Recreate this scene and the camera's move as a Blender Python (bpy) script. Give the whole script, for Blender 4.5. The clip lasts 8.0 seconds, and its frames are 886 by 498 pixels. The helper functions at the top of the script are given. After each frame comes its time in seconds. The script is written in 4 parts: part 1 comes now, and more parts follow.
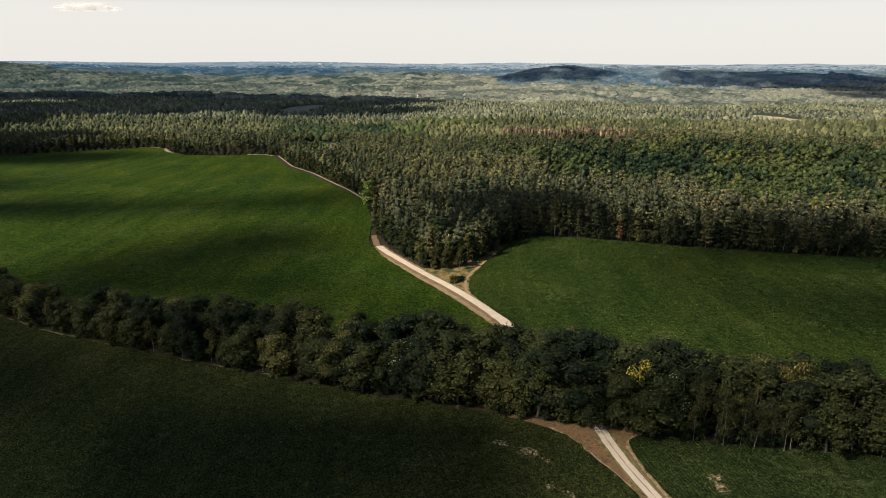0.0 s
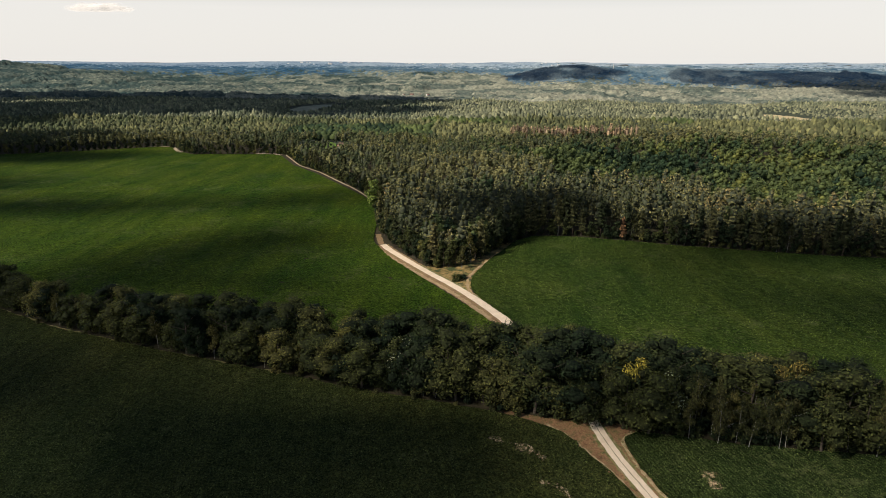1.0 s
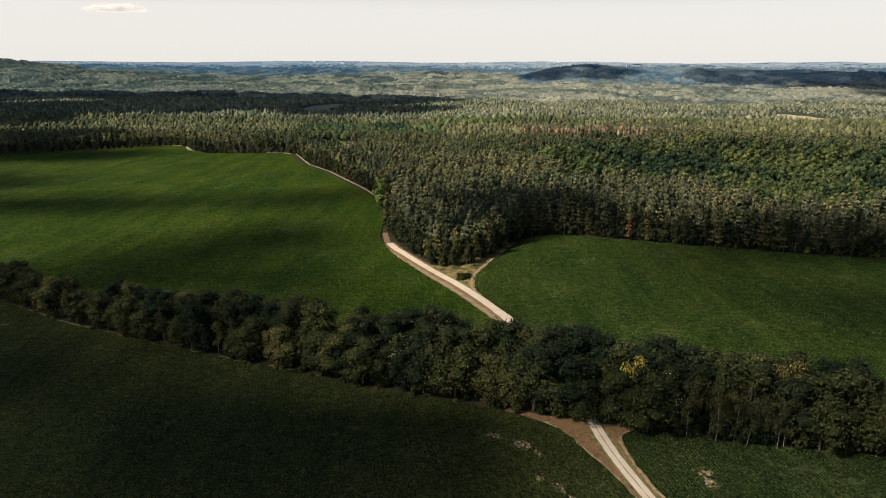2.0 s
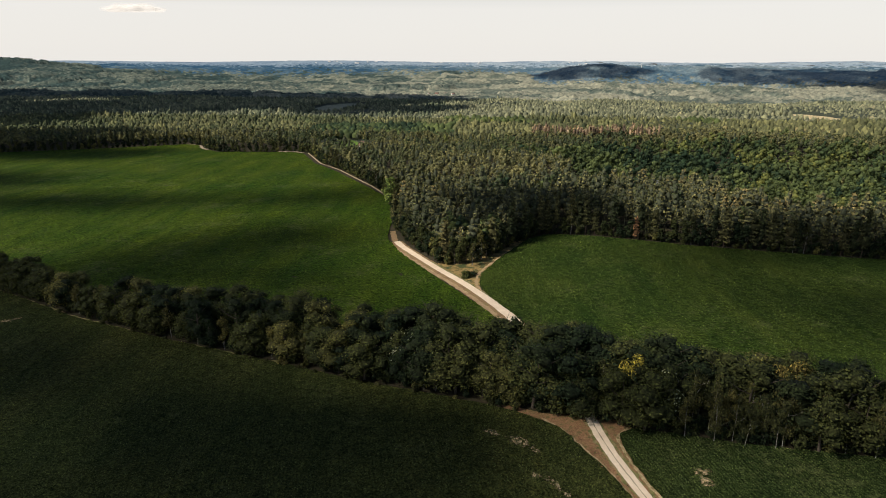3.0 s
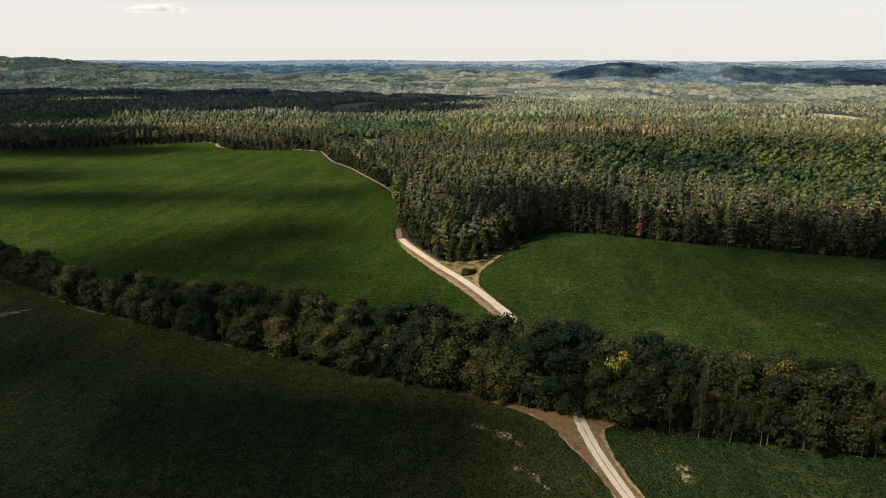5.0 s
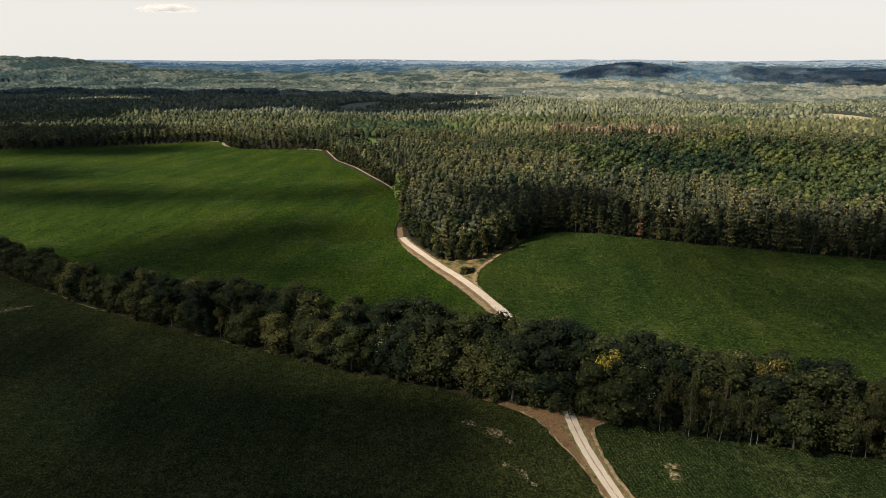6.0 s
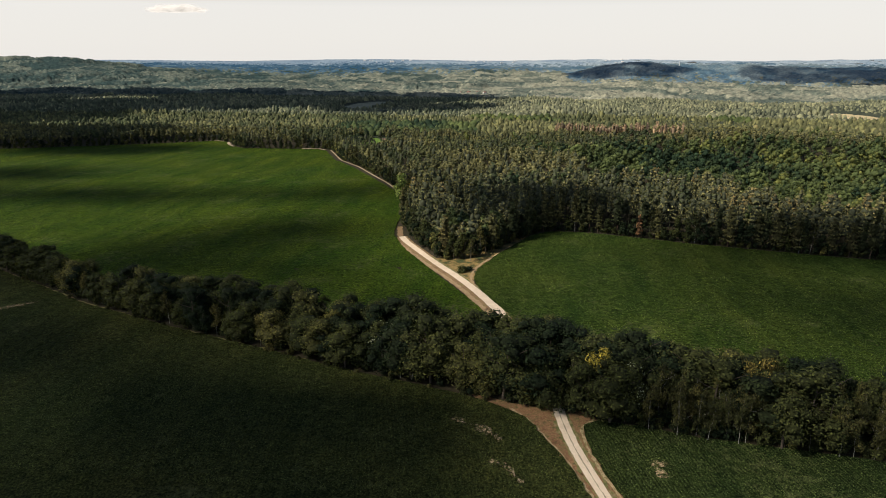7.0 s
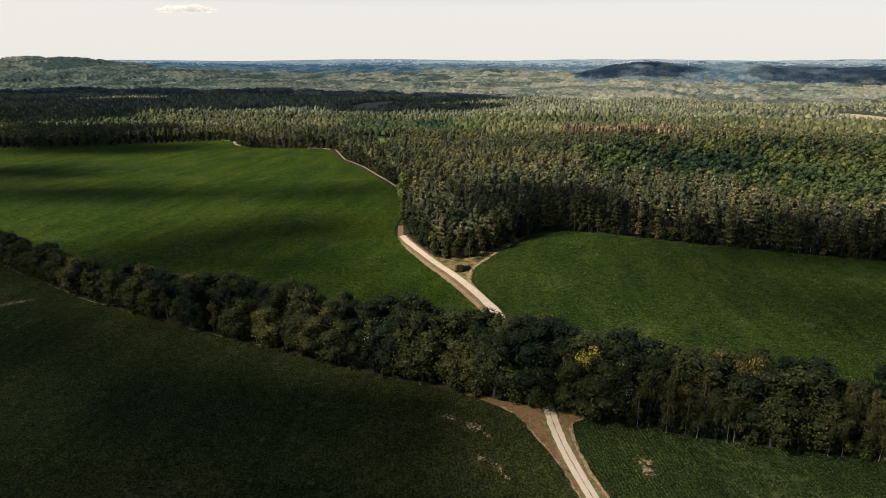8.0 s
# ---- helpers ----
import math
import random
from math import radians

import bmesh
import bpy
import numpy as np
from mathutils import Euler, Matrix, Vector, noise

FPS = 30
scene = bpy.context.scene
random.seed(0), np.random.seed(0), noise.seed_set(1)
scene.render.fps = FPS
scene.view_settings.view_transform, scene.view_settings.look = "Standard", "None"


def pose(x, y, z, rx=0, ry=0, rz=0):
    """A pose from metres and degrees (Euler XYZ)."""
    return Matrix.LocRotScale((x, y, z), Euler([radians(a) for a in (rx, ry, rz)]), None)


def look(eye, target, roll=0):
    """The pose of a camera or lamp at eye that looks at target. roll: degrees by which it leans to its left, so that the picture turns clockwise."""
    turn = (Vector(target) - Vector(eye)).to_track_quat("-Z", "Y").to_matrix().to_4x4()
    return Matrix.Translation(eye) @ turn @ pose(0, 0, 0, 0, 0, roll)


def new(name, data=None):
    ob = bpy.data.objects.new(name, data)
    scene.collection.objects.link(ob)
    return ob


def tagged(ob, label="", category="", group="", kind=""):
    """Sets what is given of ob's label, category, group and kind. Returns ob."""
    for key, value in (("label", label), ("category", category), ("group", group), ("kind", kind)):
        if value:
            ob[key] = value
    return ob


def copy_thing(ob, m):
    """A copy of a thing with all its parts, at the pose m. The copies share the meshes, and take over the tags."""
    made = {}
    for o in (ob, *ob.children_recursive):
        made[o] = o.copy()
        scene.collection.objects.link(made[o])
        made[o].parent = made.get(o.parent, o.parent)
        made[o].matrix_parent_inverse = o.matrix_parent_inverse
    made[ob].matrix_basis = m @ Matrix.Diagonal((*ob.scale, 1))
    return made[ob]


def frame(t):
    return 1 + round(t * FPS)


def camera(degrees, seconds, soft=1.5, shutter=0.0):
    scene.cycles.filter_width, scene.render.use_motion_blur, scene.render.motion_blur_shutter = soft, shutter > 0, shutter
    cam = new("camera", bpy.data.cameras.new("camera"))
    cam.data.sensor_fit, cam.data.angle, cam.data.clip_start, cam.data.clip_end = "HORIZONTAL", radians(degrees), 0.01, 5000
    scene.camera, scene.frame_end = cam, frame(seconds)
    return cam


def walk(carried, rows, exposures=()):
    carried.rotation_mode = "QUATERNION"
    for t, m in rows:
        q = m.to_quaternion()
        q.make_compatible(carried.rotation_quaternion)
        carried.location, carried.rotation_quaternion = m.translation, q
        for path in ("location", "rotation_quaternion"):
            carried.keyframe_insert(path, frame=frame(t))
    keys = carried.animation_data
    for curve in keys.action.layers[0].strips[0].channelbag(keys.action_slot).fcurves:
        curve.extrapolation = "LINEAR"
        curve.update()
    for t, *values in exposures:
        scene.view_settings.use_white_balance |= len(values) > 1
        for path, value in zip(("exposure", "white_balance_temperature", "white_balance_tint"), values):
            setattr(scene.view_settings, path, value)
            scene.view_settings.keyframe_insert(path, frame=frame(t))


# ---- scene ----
from mathutils import geometry

# Camera and its flight
cam = camera(70.95, 8.0, soft=1.0)
FLIGHT = [
    (0, 0.00, 0.00, 75.00, 73.069, 0.000, 0.298), (0.5, 1.31, -0.72, 75.12, 73.029, 0.400, 0.222),
    (1, 2.50, -1.45, 75.15, 73.012, 0.898, 0.205), (1.5, 3.76, -2.03, 75.15, 72.991, 1.406, 0.171),
    (3, 8.05, -3.70, 75.09, 72.929, 3.315, 0.127), (3.5, 9.59, -4.02, 75.02, 72.913, 3.815, 0.081),
    (4, 11.28, -4.40, 74.98, 72.900, 4.261, 0.050), (4.5, 12.92, -4.80, 74.96, 72.873, 4.650, 0.047),
    (6, 18.20, -5.88, 74.90, 72.819, 5.871, 0.036), (6.5, 20.00, -6.19, 74.84, 72.809, 6.210, 0.030),
    (7, 21.87, -6.47, 74.79, 72.808, 6.580, 0.000), (7.5, 23.70, -6.79, 74.79, 72.808, 6.945, -0.025),
    (8, 25.66, -7.07, 74.79, 72.795, 7.350, -0.035)]
walk(cam, [(t, pose(x, y, z, rx, 0, rz) @ pose(0, 0, 0, 0, 0, roll)) for t, x, y, z, rx, rz, roll in FLIGHT],
     exposures=[(0, 0.0), (8, 0.0)])

# Sky and sun
SUN_AZ, SUN_EL = radians(-118), radians(44)
TO_SUN = Vector((math.sin(SUN_AZ) * math.cos(SUN_EL), math.cos(SUN_AZ) * math.cos(SUN_EL), math.sin(SUN_EL)))
world = bpy.data.worlds.new("sky")
scene.world = world
world.use_nodes = True
wn = world.node_tree.nodes
sky = wn.new("ShaderNodeTexSky")
sky.sky_type, sky.sun_disc = "NISHITA", False
sky.sun_elevation, sky.sun_rotation = SUN_EL, SUN_AZ
sky.air_density, sky.dust_density, sky.ozone_density = 1.0, 1.0, 1.0
wn["Background"].inputs["Strength"].default_value = 0.07
veil = wn.new("ShaderNodeMix")
veil.data_type = "RGBA"
veil.inputs[7].default_value = (13.3, 12.85, 12.2, 1)
up, height, fade = wn.new("ShaderNodeTexCoord"), wn.new("ShaderNodeSeparateXYZ"), wn.new("ShaderNodeMapRange")
world.node_tree.links.new(up.outputs["Generated"], height.inputs[0])
world.node_tree.links.new(height.outputs["Z"], fade.inputs["Value"])
fade.inputs["From Min"].default_value, fade.inputs["From Max"].default_value = 0.07, 0.20
fade.inputs["To Min"].default_value, fade.inputs["To Max"].default_value = 0.88, 0.0
world.node_tree.links.new(fade.outputs[0], veil.inputs[0])
world.node_tree.links.new(sky.outputs[0], veil.inputs[6])
world.node_tree.links.new(veil.outputs[2], wn["Background"].inputs["Color"])
sun = new("sun", bpy.data.lights.new("sun", "SUN"))
sun.data.energy, sun.data.angle, sun.data.color = 4.9, radians(0.5), (1.0, 0.93, 0.82)
sun.matrix_world = look(TO_SUN * 500, (0, 0, 0))


# ---- materials ----
class Mat:
    """A node material under construction."""

    def __init__(self, name, rough=0.9):
        self.mat = bpy.data.materials.new(name)
        self.mat.use_nodes = True
        self.tree = self.mat.node_tree
        self.bsdf = self.tree.nodes["Principled BSDF"]
        self.bsdf.inputs["Roughness"].default_value = rough
        self.bsdf.inputs["Specular IOR Level"].default_value = 0.2
        self.coord = None

    def node(self, kind, **props):
        n = self.tree.nodes.new("ShaderNode" + kind)
        for key, value in props.items():
            setattr(n, key, value)
        return n

    def link(self, a, b):
        self.tree.links.new(a, b)

    def place(self, scale=(1, 1, 1), turn=0.0):
        if self.coord is None:
            self.coord = self.node("NewGeometry").outputs["Position"]
        m = self.node("Mapping")
        m.inputs["Scale"].default_value = scale
        m.inputs["Rotation"].default_value = (0, 0, turn)
        self.link(self.coord, m.inputs["Vector"])
        return m.outputs[0]

    def noise(self, scale, detail=4, rough=0.6, at=None):
        n = self.node("TexNoise")
        n.inputs["Scale"].default_value, n.inputs["Detail"].default_value = scale, detail
        n.inputs["Roughness"].default_value = rough
        self.link(at if at is not None else self.place(), n.inputs["Vector"])
        return n.outputs["Fac"]

    def ramp(self, fac, *stops):
        r = self.node("ValToRGB")
        el = r.color_ramp.elements
        while len(el) < len(stops):
            el.new(0.5)
        for e, (p, c) in zip(el, stops):
            e.position, e.color = p, (*c, 1) if len(c) == 3 else c
        self.link(fac, r.inputs[0])
        return r.outputs[0]

    def mix(self, a, b, fac, how="MIX"):
        m = self.node("Mix", data_type="RGBA", blend_type=how)
        for sock, value in ((m.inputs[0], fac), (m.inputs[6], a), (m.inputs[7], b)):
            if isinstance(value, (int, float)):
                sock.default_value = value
            elif isinstance(value, tuple):
                sock.default_value = (*value, 1)
            else:
                self.link(value, sock)
        return m.outputs[2]

    def math(self, op, a, b=0.0):
        m = self.node("Math", operation=op)
        for sock, value in zip(m.inputs, (a, b)):
            if isinstance(value, (int, float)):
                sock.default_value = value
            else:
                self.link(value, sock)
        return m.outputs[0]

    def bump(self, height, dist, strength=1.0):
        b = self.node("Bump")
        b.inputs["Distance"].default_value, b.inputs["Strength"].default_value = dist, strength
        self.link(height, b.inputs["Height"])
        self.link(b.outputs[0], self.bsdf.inputs["Normal"])

    def color(self, c):
        self.link(c, self.bsdf.inputs["Base Color"])
        return self

    def leafy(self, c, passing=0.3, tint=(1.25, 1.2, 0.55)):
        """Thin leaves: part of the light passes through them."""
        self.bsdf.inputs["Specular IOR Level"].default_value = min(0.12, self.bsdf.inputs["Specular IOR Level"].default_value)
        self.color(c)
        t = self.node("BsdfTranslucent")
        self.link(self.mix(c, tint, 1.0, "MULTIPLY"), t.inputs["Color"])
        s = self.node("MixShader")
        s.inputs[0].default_value = passing
        self.link(self.bsdf.outputs[0], s.inputs[1])
        self.link(t.outputs[0], s.inputs[2])
        self.link(s.outputs[0], self.tree.nodes["Material Output"].inputs["Surface"])
        return self


SHADE_COPY = {}


def leaf_material(name, dark, light, odd, joined, passing=0.3, crown_shade=False, lively=1.0):
    """Foliage whose hue varies from tree to tree and from leaf spray to leaf spray."""
    # darkened copy of the leaves: shade within the crown put into colour
    if not joined and not crown_shade:
        SHADE_COPY[name] = leaf_material(name + "_crown_shade", dark, light, odd, joined, 0.05, True)
    m = Mat(name, 0.75)
    if joined:
        tree = m.node("Attribute", attribute_name="tint").outputs["Fac"]
    else:
        tree = m.node("ObjectInfo").outputs["Random"]
    spray = m.noise(2.6, 4, 0.8) if crown_shade else m.node("NewGeometry").outputs["Random Per Island"]
    base = m.ramp(tree, (0.0, dark), (0.1 if joined else 0.25, dark), (0.55 if joined else 0.7, light), (0.9, light), (1.0, odd))
    base = m.mix(base, m.ramp(spray, *(((0.25, (0.2, 0.22, 0.22)), (0.5, (0.5, 0.5, 0.48)), (0.75, (0.9, 0.88, 0.8))) if crown_shade else
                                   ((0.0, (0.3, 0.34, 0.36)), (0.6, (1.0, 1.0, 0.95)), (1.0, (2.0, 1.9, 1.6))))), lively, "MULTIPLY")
    if crown_shade:
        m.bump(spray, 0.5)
    patch = m.ramp(m.noise(0.35, 2), (0.3, (0.75, 0.78, 0.8)), (0.7, (1.2, 1.2, 1.1)))
    return m.leafy(m.mix(base, patch, 1.0, "MULTIPLY"), passing).mat


def crop_material(name, turn, dark, light, row=0.75, ridge=0.6, grain=1.5):
    """Knee-high crop in drilled rows, thinner and paler in places."""
    m = Mat(name, 0.9)
    m.bsdf.inputs["Specular IOR Level"].default_value = 0.05
    rows = m.node("TexWave", wave_type="BANDS", bands_direction="X", wave_profile="SIN")
    rows.inputs["Scale"].default_value = 0.314 / row
    rows.inputs["Distortion"].default_value, rows.inputs["Detail"].default_value = 0.9, 2
    rows.inputs["Detail Scale"].default_value = 1.2
    m.link(m.place(turn=turn), rows.inputs["Vector"])
    plants = m.noise(grain, 4, 0.75)
    lumps = m.noise(0.38, 4, 0.7)
    streak = m.noise(0.10, 5, 0.62, m.place((1, 0.16, 1), turn))
    broad = m.noise(0.014, 4, 0.55)
    col = m.ramp(streak, (0.34, dark), (0.64, light))
    col = m.mix(col, m.ramp(broad, (0.35, (0.72, 0.85, 0.85)), (0.65, (1.22, 1.1, 0.95))), 1.0, "MULTIPLY")
    col = m.mix(col, m.ramp(plants, (0.38, (0.22, 0.26, 0.26)), (0.52, (0.9, 0.9, 0.9)), (0.66, (2.3, 2.1, 1.8))), 0.95, "MULTIPLY")
    col = m.mix(col, m.ramp(lumps, (0.36, (0.5, 0.55, 0.55)), (0.64, (1.5, 1.42, 1.3))), 0.6, "MULTIPLY")
    col = m.mix(col, m.ramp(rows.outputs["Fac"], (0.1, (0.55, 0.55, 0.52)), (0.6, (1.2, 1.2, 1.2))), ridge, "MULTIPLY")
    thin = m.ramp(m.math("MULTIPLY", m.noise(0.045, 4, 0.65), m.noise(0.6, 4, 0.75)), (0.30, (0, 0, 0)), (0.40, (1, 1, 1)))
    col = m.mix(col, (0.15, 0.16, 0.065), m.math("MULTIPLY", thin, 0.55))
    m.bump(m.math("ADD", m.math("MULTIPLY", rows.outputs["Fac"], 0.8 * ridge), m.math("ADD", plants, lumps)), 0.4)
    return m.leafy(col, 0.22, (1.3, 1.35, 0.45)).mat


def earth_material(name, stops, grain=3.0, broad=0.25, bump=0.06, depth=0.35):
    m = Mat(name, 0.95)
    fine, wide = m.noise(grain, 5, 0.7), m.noise(broad, 4, 0.6)
    col = m.ramp(wide, *stops)
    col = m.mix(col, m.ramp(fine, (0.3, (1 - depth,) * 3), (0.7, (1 + depth,) * 3)), 1.0, "MULTIPLY")
    m.bump(m.math("ADD", fine, wide), bump)
    return m.color(col).mat


def plain_material(name, c, rough=0.7, vary=0.25, scale=1.5):
    m = Mat(name, rough)
    k = m.noise(scale, 4, 0.6)
    return m.color(m.mix(c, m.ramp(k, (0.3, (1 - vary,) * 3), (0.7, (1 + vary,) * 3)), 1.0, "MULTIPLY")).mat


def cover_material(name, low, mid, high, glow=0.0, stand=0.005):
    """Closed canopy, varied by stand and by tree."""
    m = Mat(name, 0.95)
    wob = m.node("TexNoise")
    wob.inputs["Scale"].default_value = 0.01
    m.link(m.place(), wob.inputs["Vector"])
    bent = m.mix(m.place((1, 0.45, 1)), m.mix(wob.outputs["Color"], (90.0, 90.0, 0.0), 1.0, "MULTIPLY"), 1.0, "ADD")
    cell = m.node("TexVoronoi")
    cell.inputs["Scale"].default_value = stand
    m.link(bent, cell.inputs["Vector"])
    hue = m.node("SeparateColor")
    m.link(cell.outputs["Color"], hue.inputs[0])
    pick = m.math("ADD", m.math("MULTIPLY", hue.outputs[0], 0.55), m.math("MULTIPLY", m.noise(0.004, 5, 0.6), 0.45))
    col = m.ramp(pick, (0.2, low), (0.5, mid), (0.8, high))
    col = m.mix(col, m.ramp(m.noise(0.05, 4, 0.75), (0.32, (0.62, 0.66, 0.7)), (0.68, (1.25, 1.25, 1.18))), 1.0, "MULTIPLY")
    m.bump(m.noise(0.05, 3, 0.7), 5.0)
    if glow:
        m.link(col, m.bsdf.inputs["Emission Color"])
        m.bsdf.inputs["Emission Strength"].default_value = glow
    return m.color(col).mat


FLOOR = earth_material("forest_floor", ((0.3, (0.024, 0.02, 0.011)), (0.7, (0.052, 0.043, 0.022))))
VERGE = earth_material("dry_verge", ((0.3, (0.17, 0.105, 0.055)), (0.5, (0.27, 0.17, 0.09)), (0.72, (0.17, 0.15, 0.055))), 2.5, 0.3)
RED_EARTH = earth_material("bare_verge", ((0.3, (0.16, 0.085, 0.042)), (0.5, (0.27, 0.15, 0.075)), (0.6, (0.20, 0.13, 0.06)), (0.70, (0.10, 0.105, 0.036))), 2.8, 0.55, 0.08, 0.45)
GRAVEL = earth_material("pale_gravel", ((0.3, (0.66, 0.52, 0.37)), (0.7, (0.77, 0.63, 0.47))), 2.0, 0.35, 0.01, 0.1)
SAND = earth_material("sandy_track", ((0.3, (0.36, 0.28, 0.18)), (0.7, (0.5, 0.4, 0.28))), 2.0, 0.5, 0.03)
HUMUS = earth_material("grassy_crown", ((0.3, (0.26, 0.21, 0.145)), (0.7, (0.40, 0.33, 0.23))), 2.0, 0.6)
DRY = earth_material("dry_grass", ((0.40, (0.055, 0.07, 0.024)), (0.49, (0.22, 0.15, 0.055)), (0.58, (0.33, 0.225, 0.085)), (0.68, (0.08, 0.09, 0.03))), 1.6, 0.26, 0.25, 0.45)
GRASSY = earth_material("grassy_edge", ((0.34, (0.10, 0.11, 0.035)), (0.5, (0.19, 0.17, 0.065)), (0.66, (0.30, 0.22, 0.12))), 2.5, 0.7, 0.1)
TAN = earth_material("worn_earth", ((0.3, (0.30, 0.20, 0.10)), (0.7, (0.42, 0.30, 0.165))), 2.0, 0.3)
CROP_NEAR = crop_material("crop_near", radians(-14), (0.040, 0.052, 0.017), (0.060, 0.068, 0.023), 0.8, 0.15, 2.2)
CROP_SIDE = crop_material("crop_side", radians(-12), (0.028, 0.044, 0.013), (0.040, 0.056, 0.017), 0.72, 0.42, 2.4)
CROP_LEFT = crop_material("crop_left", radians(80), (0.037, 0.077, 0.009), (0.073, 0.112, 0.013), 0.75, 0.3)
CROP_RIGHT = crop_material("crop_right", radians(75), (0.028, 0.054, 0.010), (0.056, 0.084, 0.017), 0.75, 0.4, 2.0)
THIN = Mat("thin_soil", 0.95)
THIN.color(THIN.ramp(THIN.noise(1.2, 4), (0.3, (0.36, 0.26, 0.13)), (0.7, (0.62, 0.48, 0.27))))
gap, see = THIN.node("BsdfTransparent"), THIN.node("MixShader")
THIN.link(THIN.ramp(THIN.noise(1.5, 6, 0.8), (0.46, (0, 0, 0)), (0.62, (1, 1, 1))), see.inputs[0])
THIN.link(gap.outputs[0], see.inputs[1])
THIN.link(THIN.bsdf.outputs[0], see.inputs[2])
THIN.link(see.outputs[0], THIN.tree.nodes["Material Output"].inputs["Surface"])
BARK = plain_material("dark_bark", (0.075, 0.06, 0.045), 0.9, 0.4, 3)
# dark colour that paints the shade inside joined crowns; also used on their trunks
CROWN_SHADE_TRUNK = plain_material("crown_shade_and_trunk", (0.060, 0.066, 0.038), 0.95, 0.5, 0.8)
PINE_BARK = plain_material("pine_bark", (0.085, 0.06, 0.042), 0.9, 0.4, 2)
BIRCH_BARK = Mat("birch_bark", 0.7)
BIRCH_BARK = BIRCH_BARK.color(BIRCH_BARK.ramp(BIRCH_BARK.noise(2.2, 4, 0.7, BIRCH_BARK.place((1, 1, 3))),
                                              (0.42, (0.07, 0.06, 0.05)), (0.58, (0.40, 0.38, 0.33)))).mat
OAK_LEAF = leaf_material("oak_leaves", (0.020, 0.032, 0.015), (0.074, 0.082, 0.028), (0.18, 0.165, 0.055), False, lively=0.5)
BIRCH_LEAF = leaf_material("birch_leaves", (0.052, 0.056, 0.022), (0.110, 0.104, 0.040), (0.19, 0.165, 0.055), False, lively=0.6)
YELLOW_LEAF = leaf_material("yellow_leaves", (0.36, 0.29, 0.05), (0.42, 0.34, 0.07), (0.42, 0.34, 0.07), False)
GOLD_LEAF = leaf_material("golden_leaves", (0.24, 0.19, 0.06), (0.32, 0.25, 0.075), (0.34, 0.26, 0.075), False)
RUST_LEAF = leaf_material("rust_needles", (0.16, 0.085, 0.045), (0.2, 0.11, 0.06), (0.2, 0.11, 0.06), False, 0.1)
BLOSSOM = leaf_material("pale_leaves", (0.30, 0.33, 0.25), (0.4, 0.42, 0.33), (0.4, 0.42, 0.33), False)
PINE_LEAF = leaf_material("pine_needles", (0.042, 0.052, 0.024), (0.115, 0.108, 0.046), (0.18, 0.14, 0.06), False, 0.2, lively=0.7)
LIGHT_LEAF = leaf_material("bright_leaves", (0.13, 0.17, 0.05), (0.17, 0.22, 0.065), (0.19, 0.23, 0.07), False)
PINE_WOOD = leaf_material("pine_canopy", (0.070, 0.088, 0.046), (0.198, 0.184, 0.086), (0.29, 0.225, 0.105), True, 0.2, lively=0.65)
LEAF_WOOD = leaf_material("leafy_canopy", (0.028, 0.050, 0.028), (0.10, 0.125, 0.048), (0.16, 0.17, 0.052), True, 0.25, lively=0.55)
# lighter and greyer than the nearer woods: haze painted into the leaf colour
FAR_HAZE_WOOD = leaf_material("hazed_far_canopy", (0.090, 0.108, 0.072), (0.215, 0.215, 0.138), (0.32, 0.285, 0.18), True, 0.15, lively=0.6)

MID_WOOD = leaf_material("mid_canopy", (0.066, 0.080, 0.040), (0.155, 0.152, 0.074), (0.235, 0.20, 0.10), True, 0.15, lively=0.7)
DEAD_WOOD = leaf_material("dead_needles", (0.19, 0.13, 0.095), (0.28, 0.195, 0.135), (0.32, 0.24, 0.17), True, 0.1)
# dark tones paint the shade in gaps between far trees
GAP_SHADE = cover_material("far_gap_shade", (0.030, 0.038, 0.026), (0.048, 0.056, 0.038), (0.075, 0.08, 0.052), 0, 0.012)


def canopy_material(name, dark, mid, light):
    """Closed woods seen from afar: hue by stand and crown, haze painted in, fine flecks between."""
    m = Mat(name, 0.95)
    m.bsdf.inputs["Specular IOR Level"].default_value = 0.05
    base = m.ramp(m.node("Attribute", attribute_name="tint").outputs["Fac"], (0.0, dark), (0.5, mid), (1.0, light))
    return m.color(m.mix(base, m.ramp(m.noise(0.09, 3, 0.7), (0.32, (0.6, 0.63, 0.66)), (0.68, (1.35, 1.33, 1.25))), 1.0, "MULTIPLY")).mat


# aerial haze is painted into these base colours, bluer and paler with distance
DISTANT_HAZE_WOOD = canopy_material("hazed_distant_canopy", (0.034, 0.058, 0.056), (0.135, 0.152, 0.122), (0.30, 0.29, 0.215))
HAZE_WOOD = canopy_material("hazed_hill_canopy", (0.026, 0.074, 0.132), (0.086, 0.142, 0.185), (0.18, 0.225, 0.24))
HORIZON_HAZE_WOOD = canopy_material("hazed_horizon_canopy", (0.17, 0.235, 0.31), (0.25, 0.315, 0.38), (0.33, 0.385, 0.43))


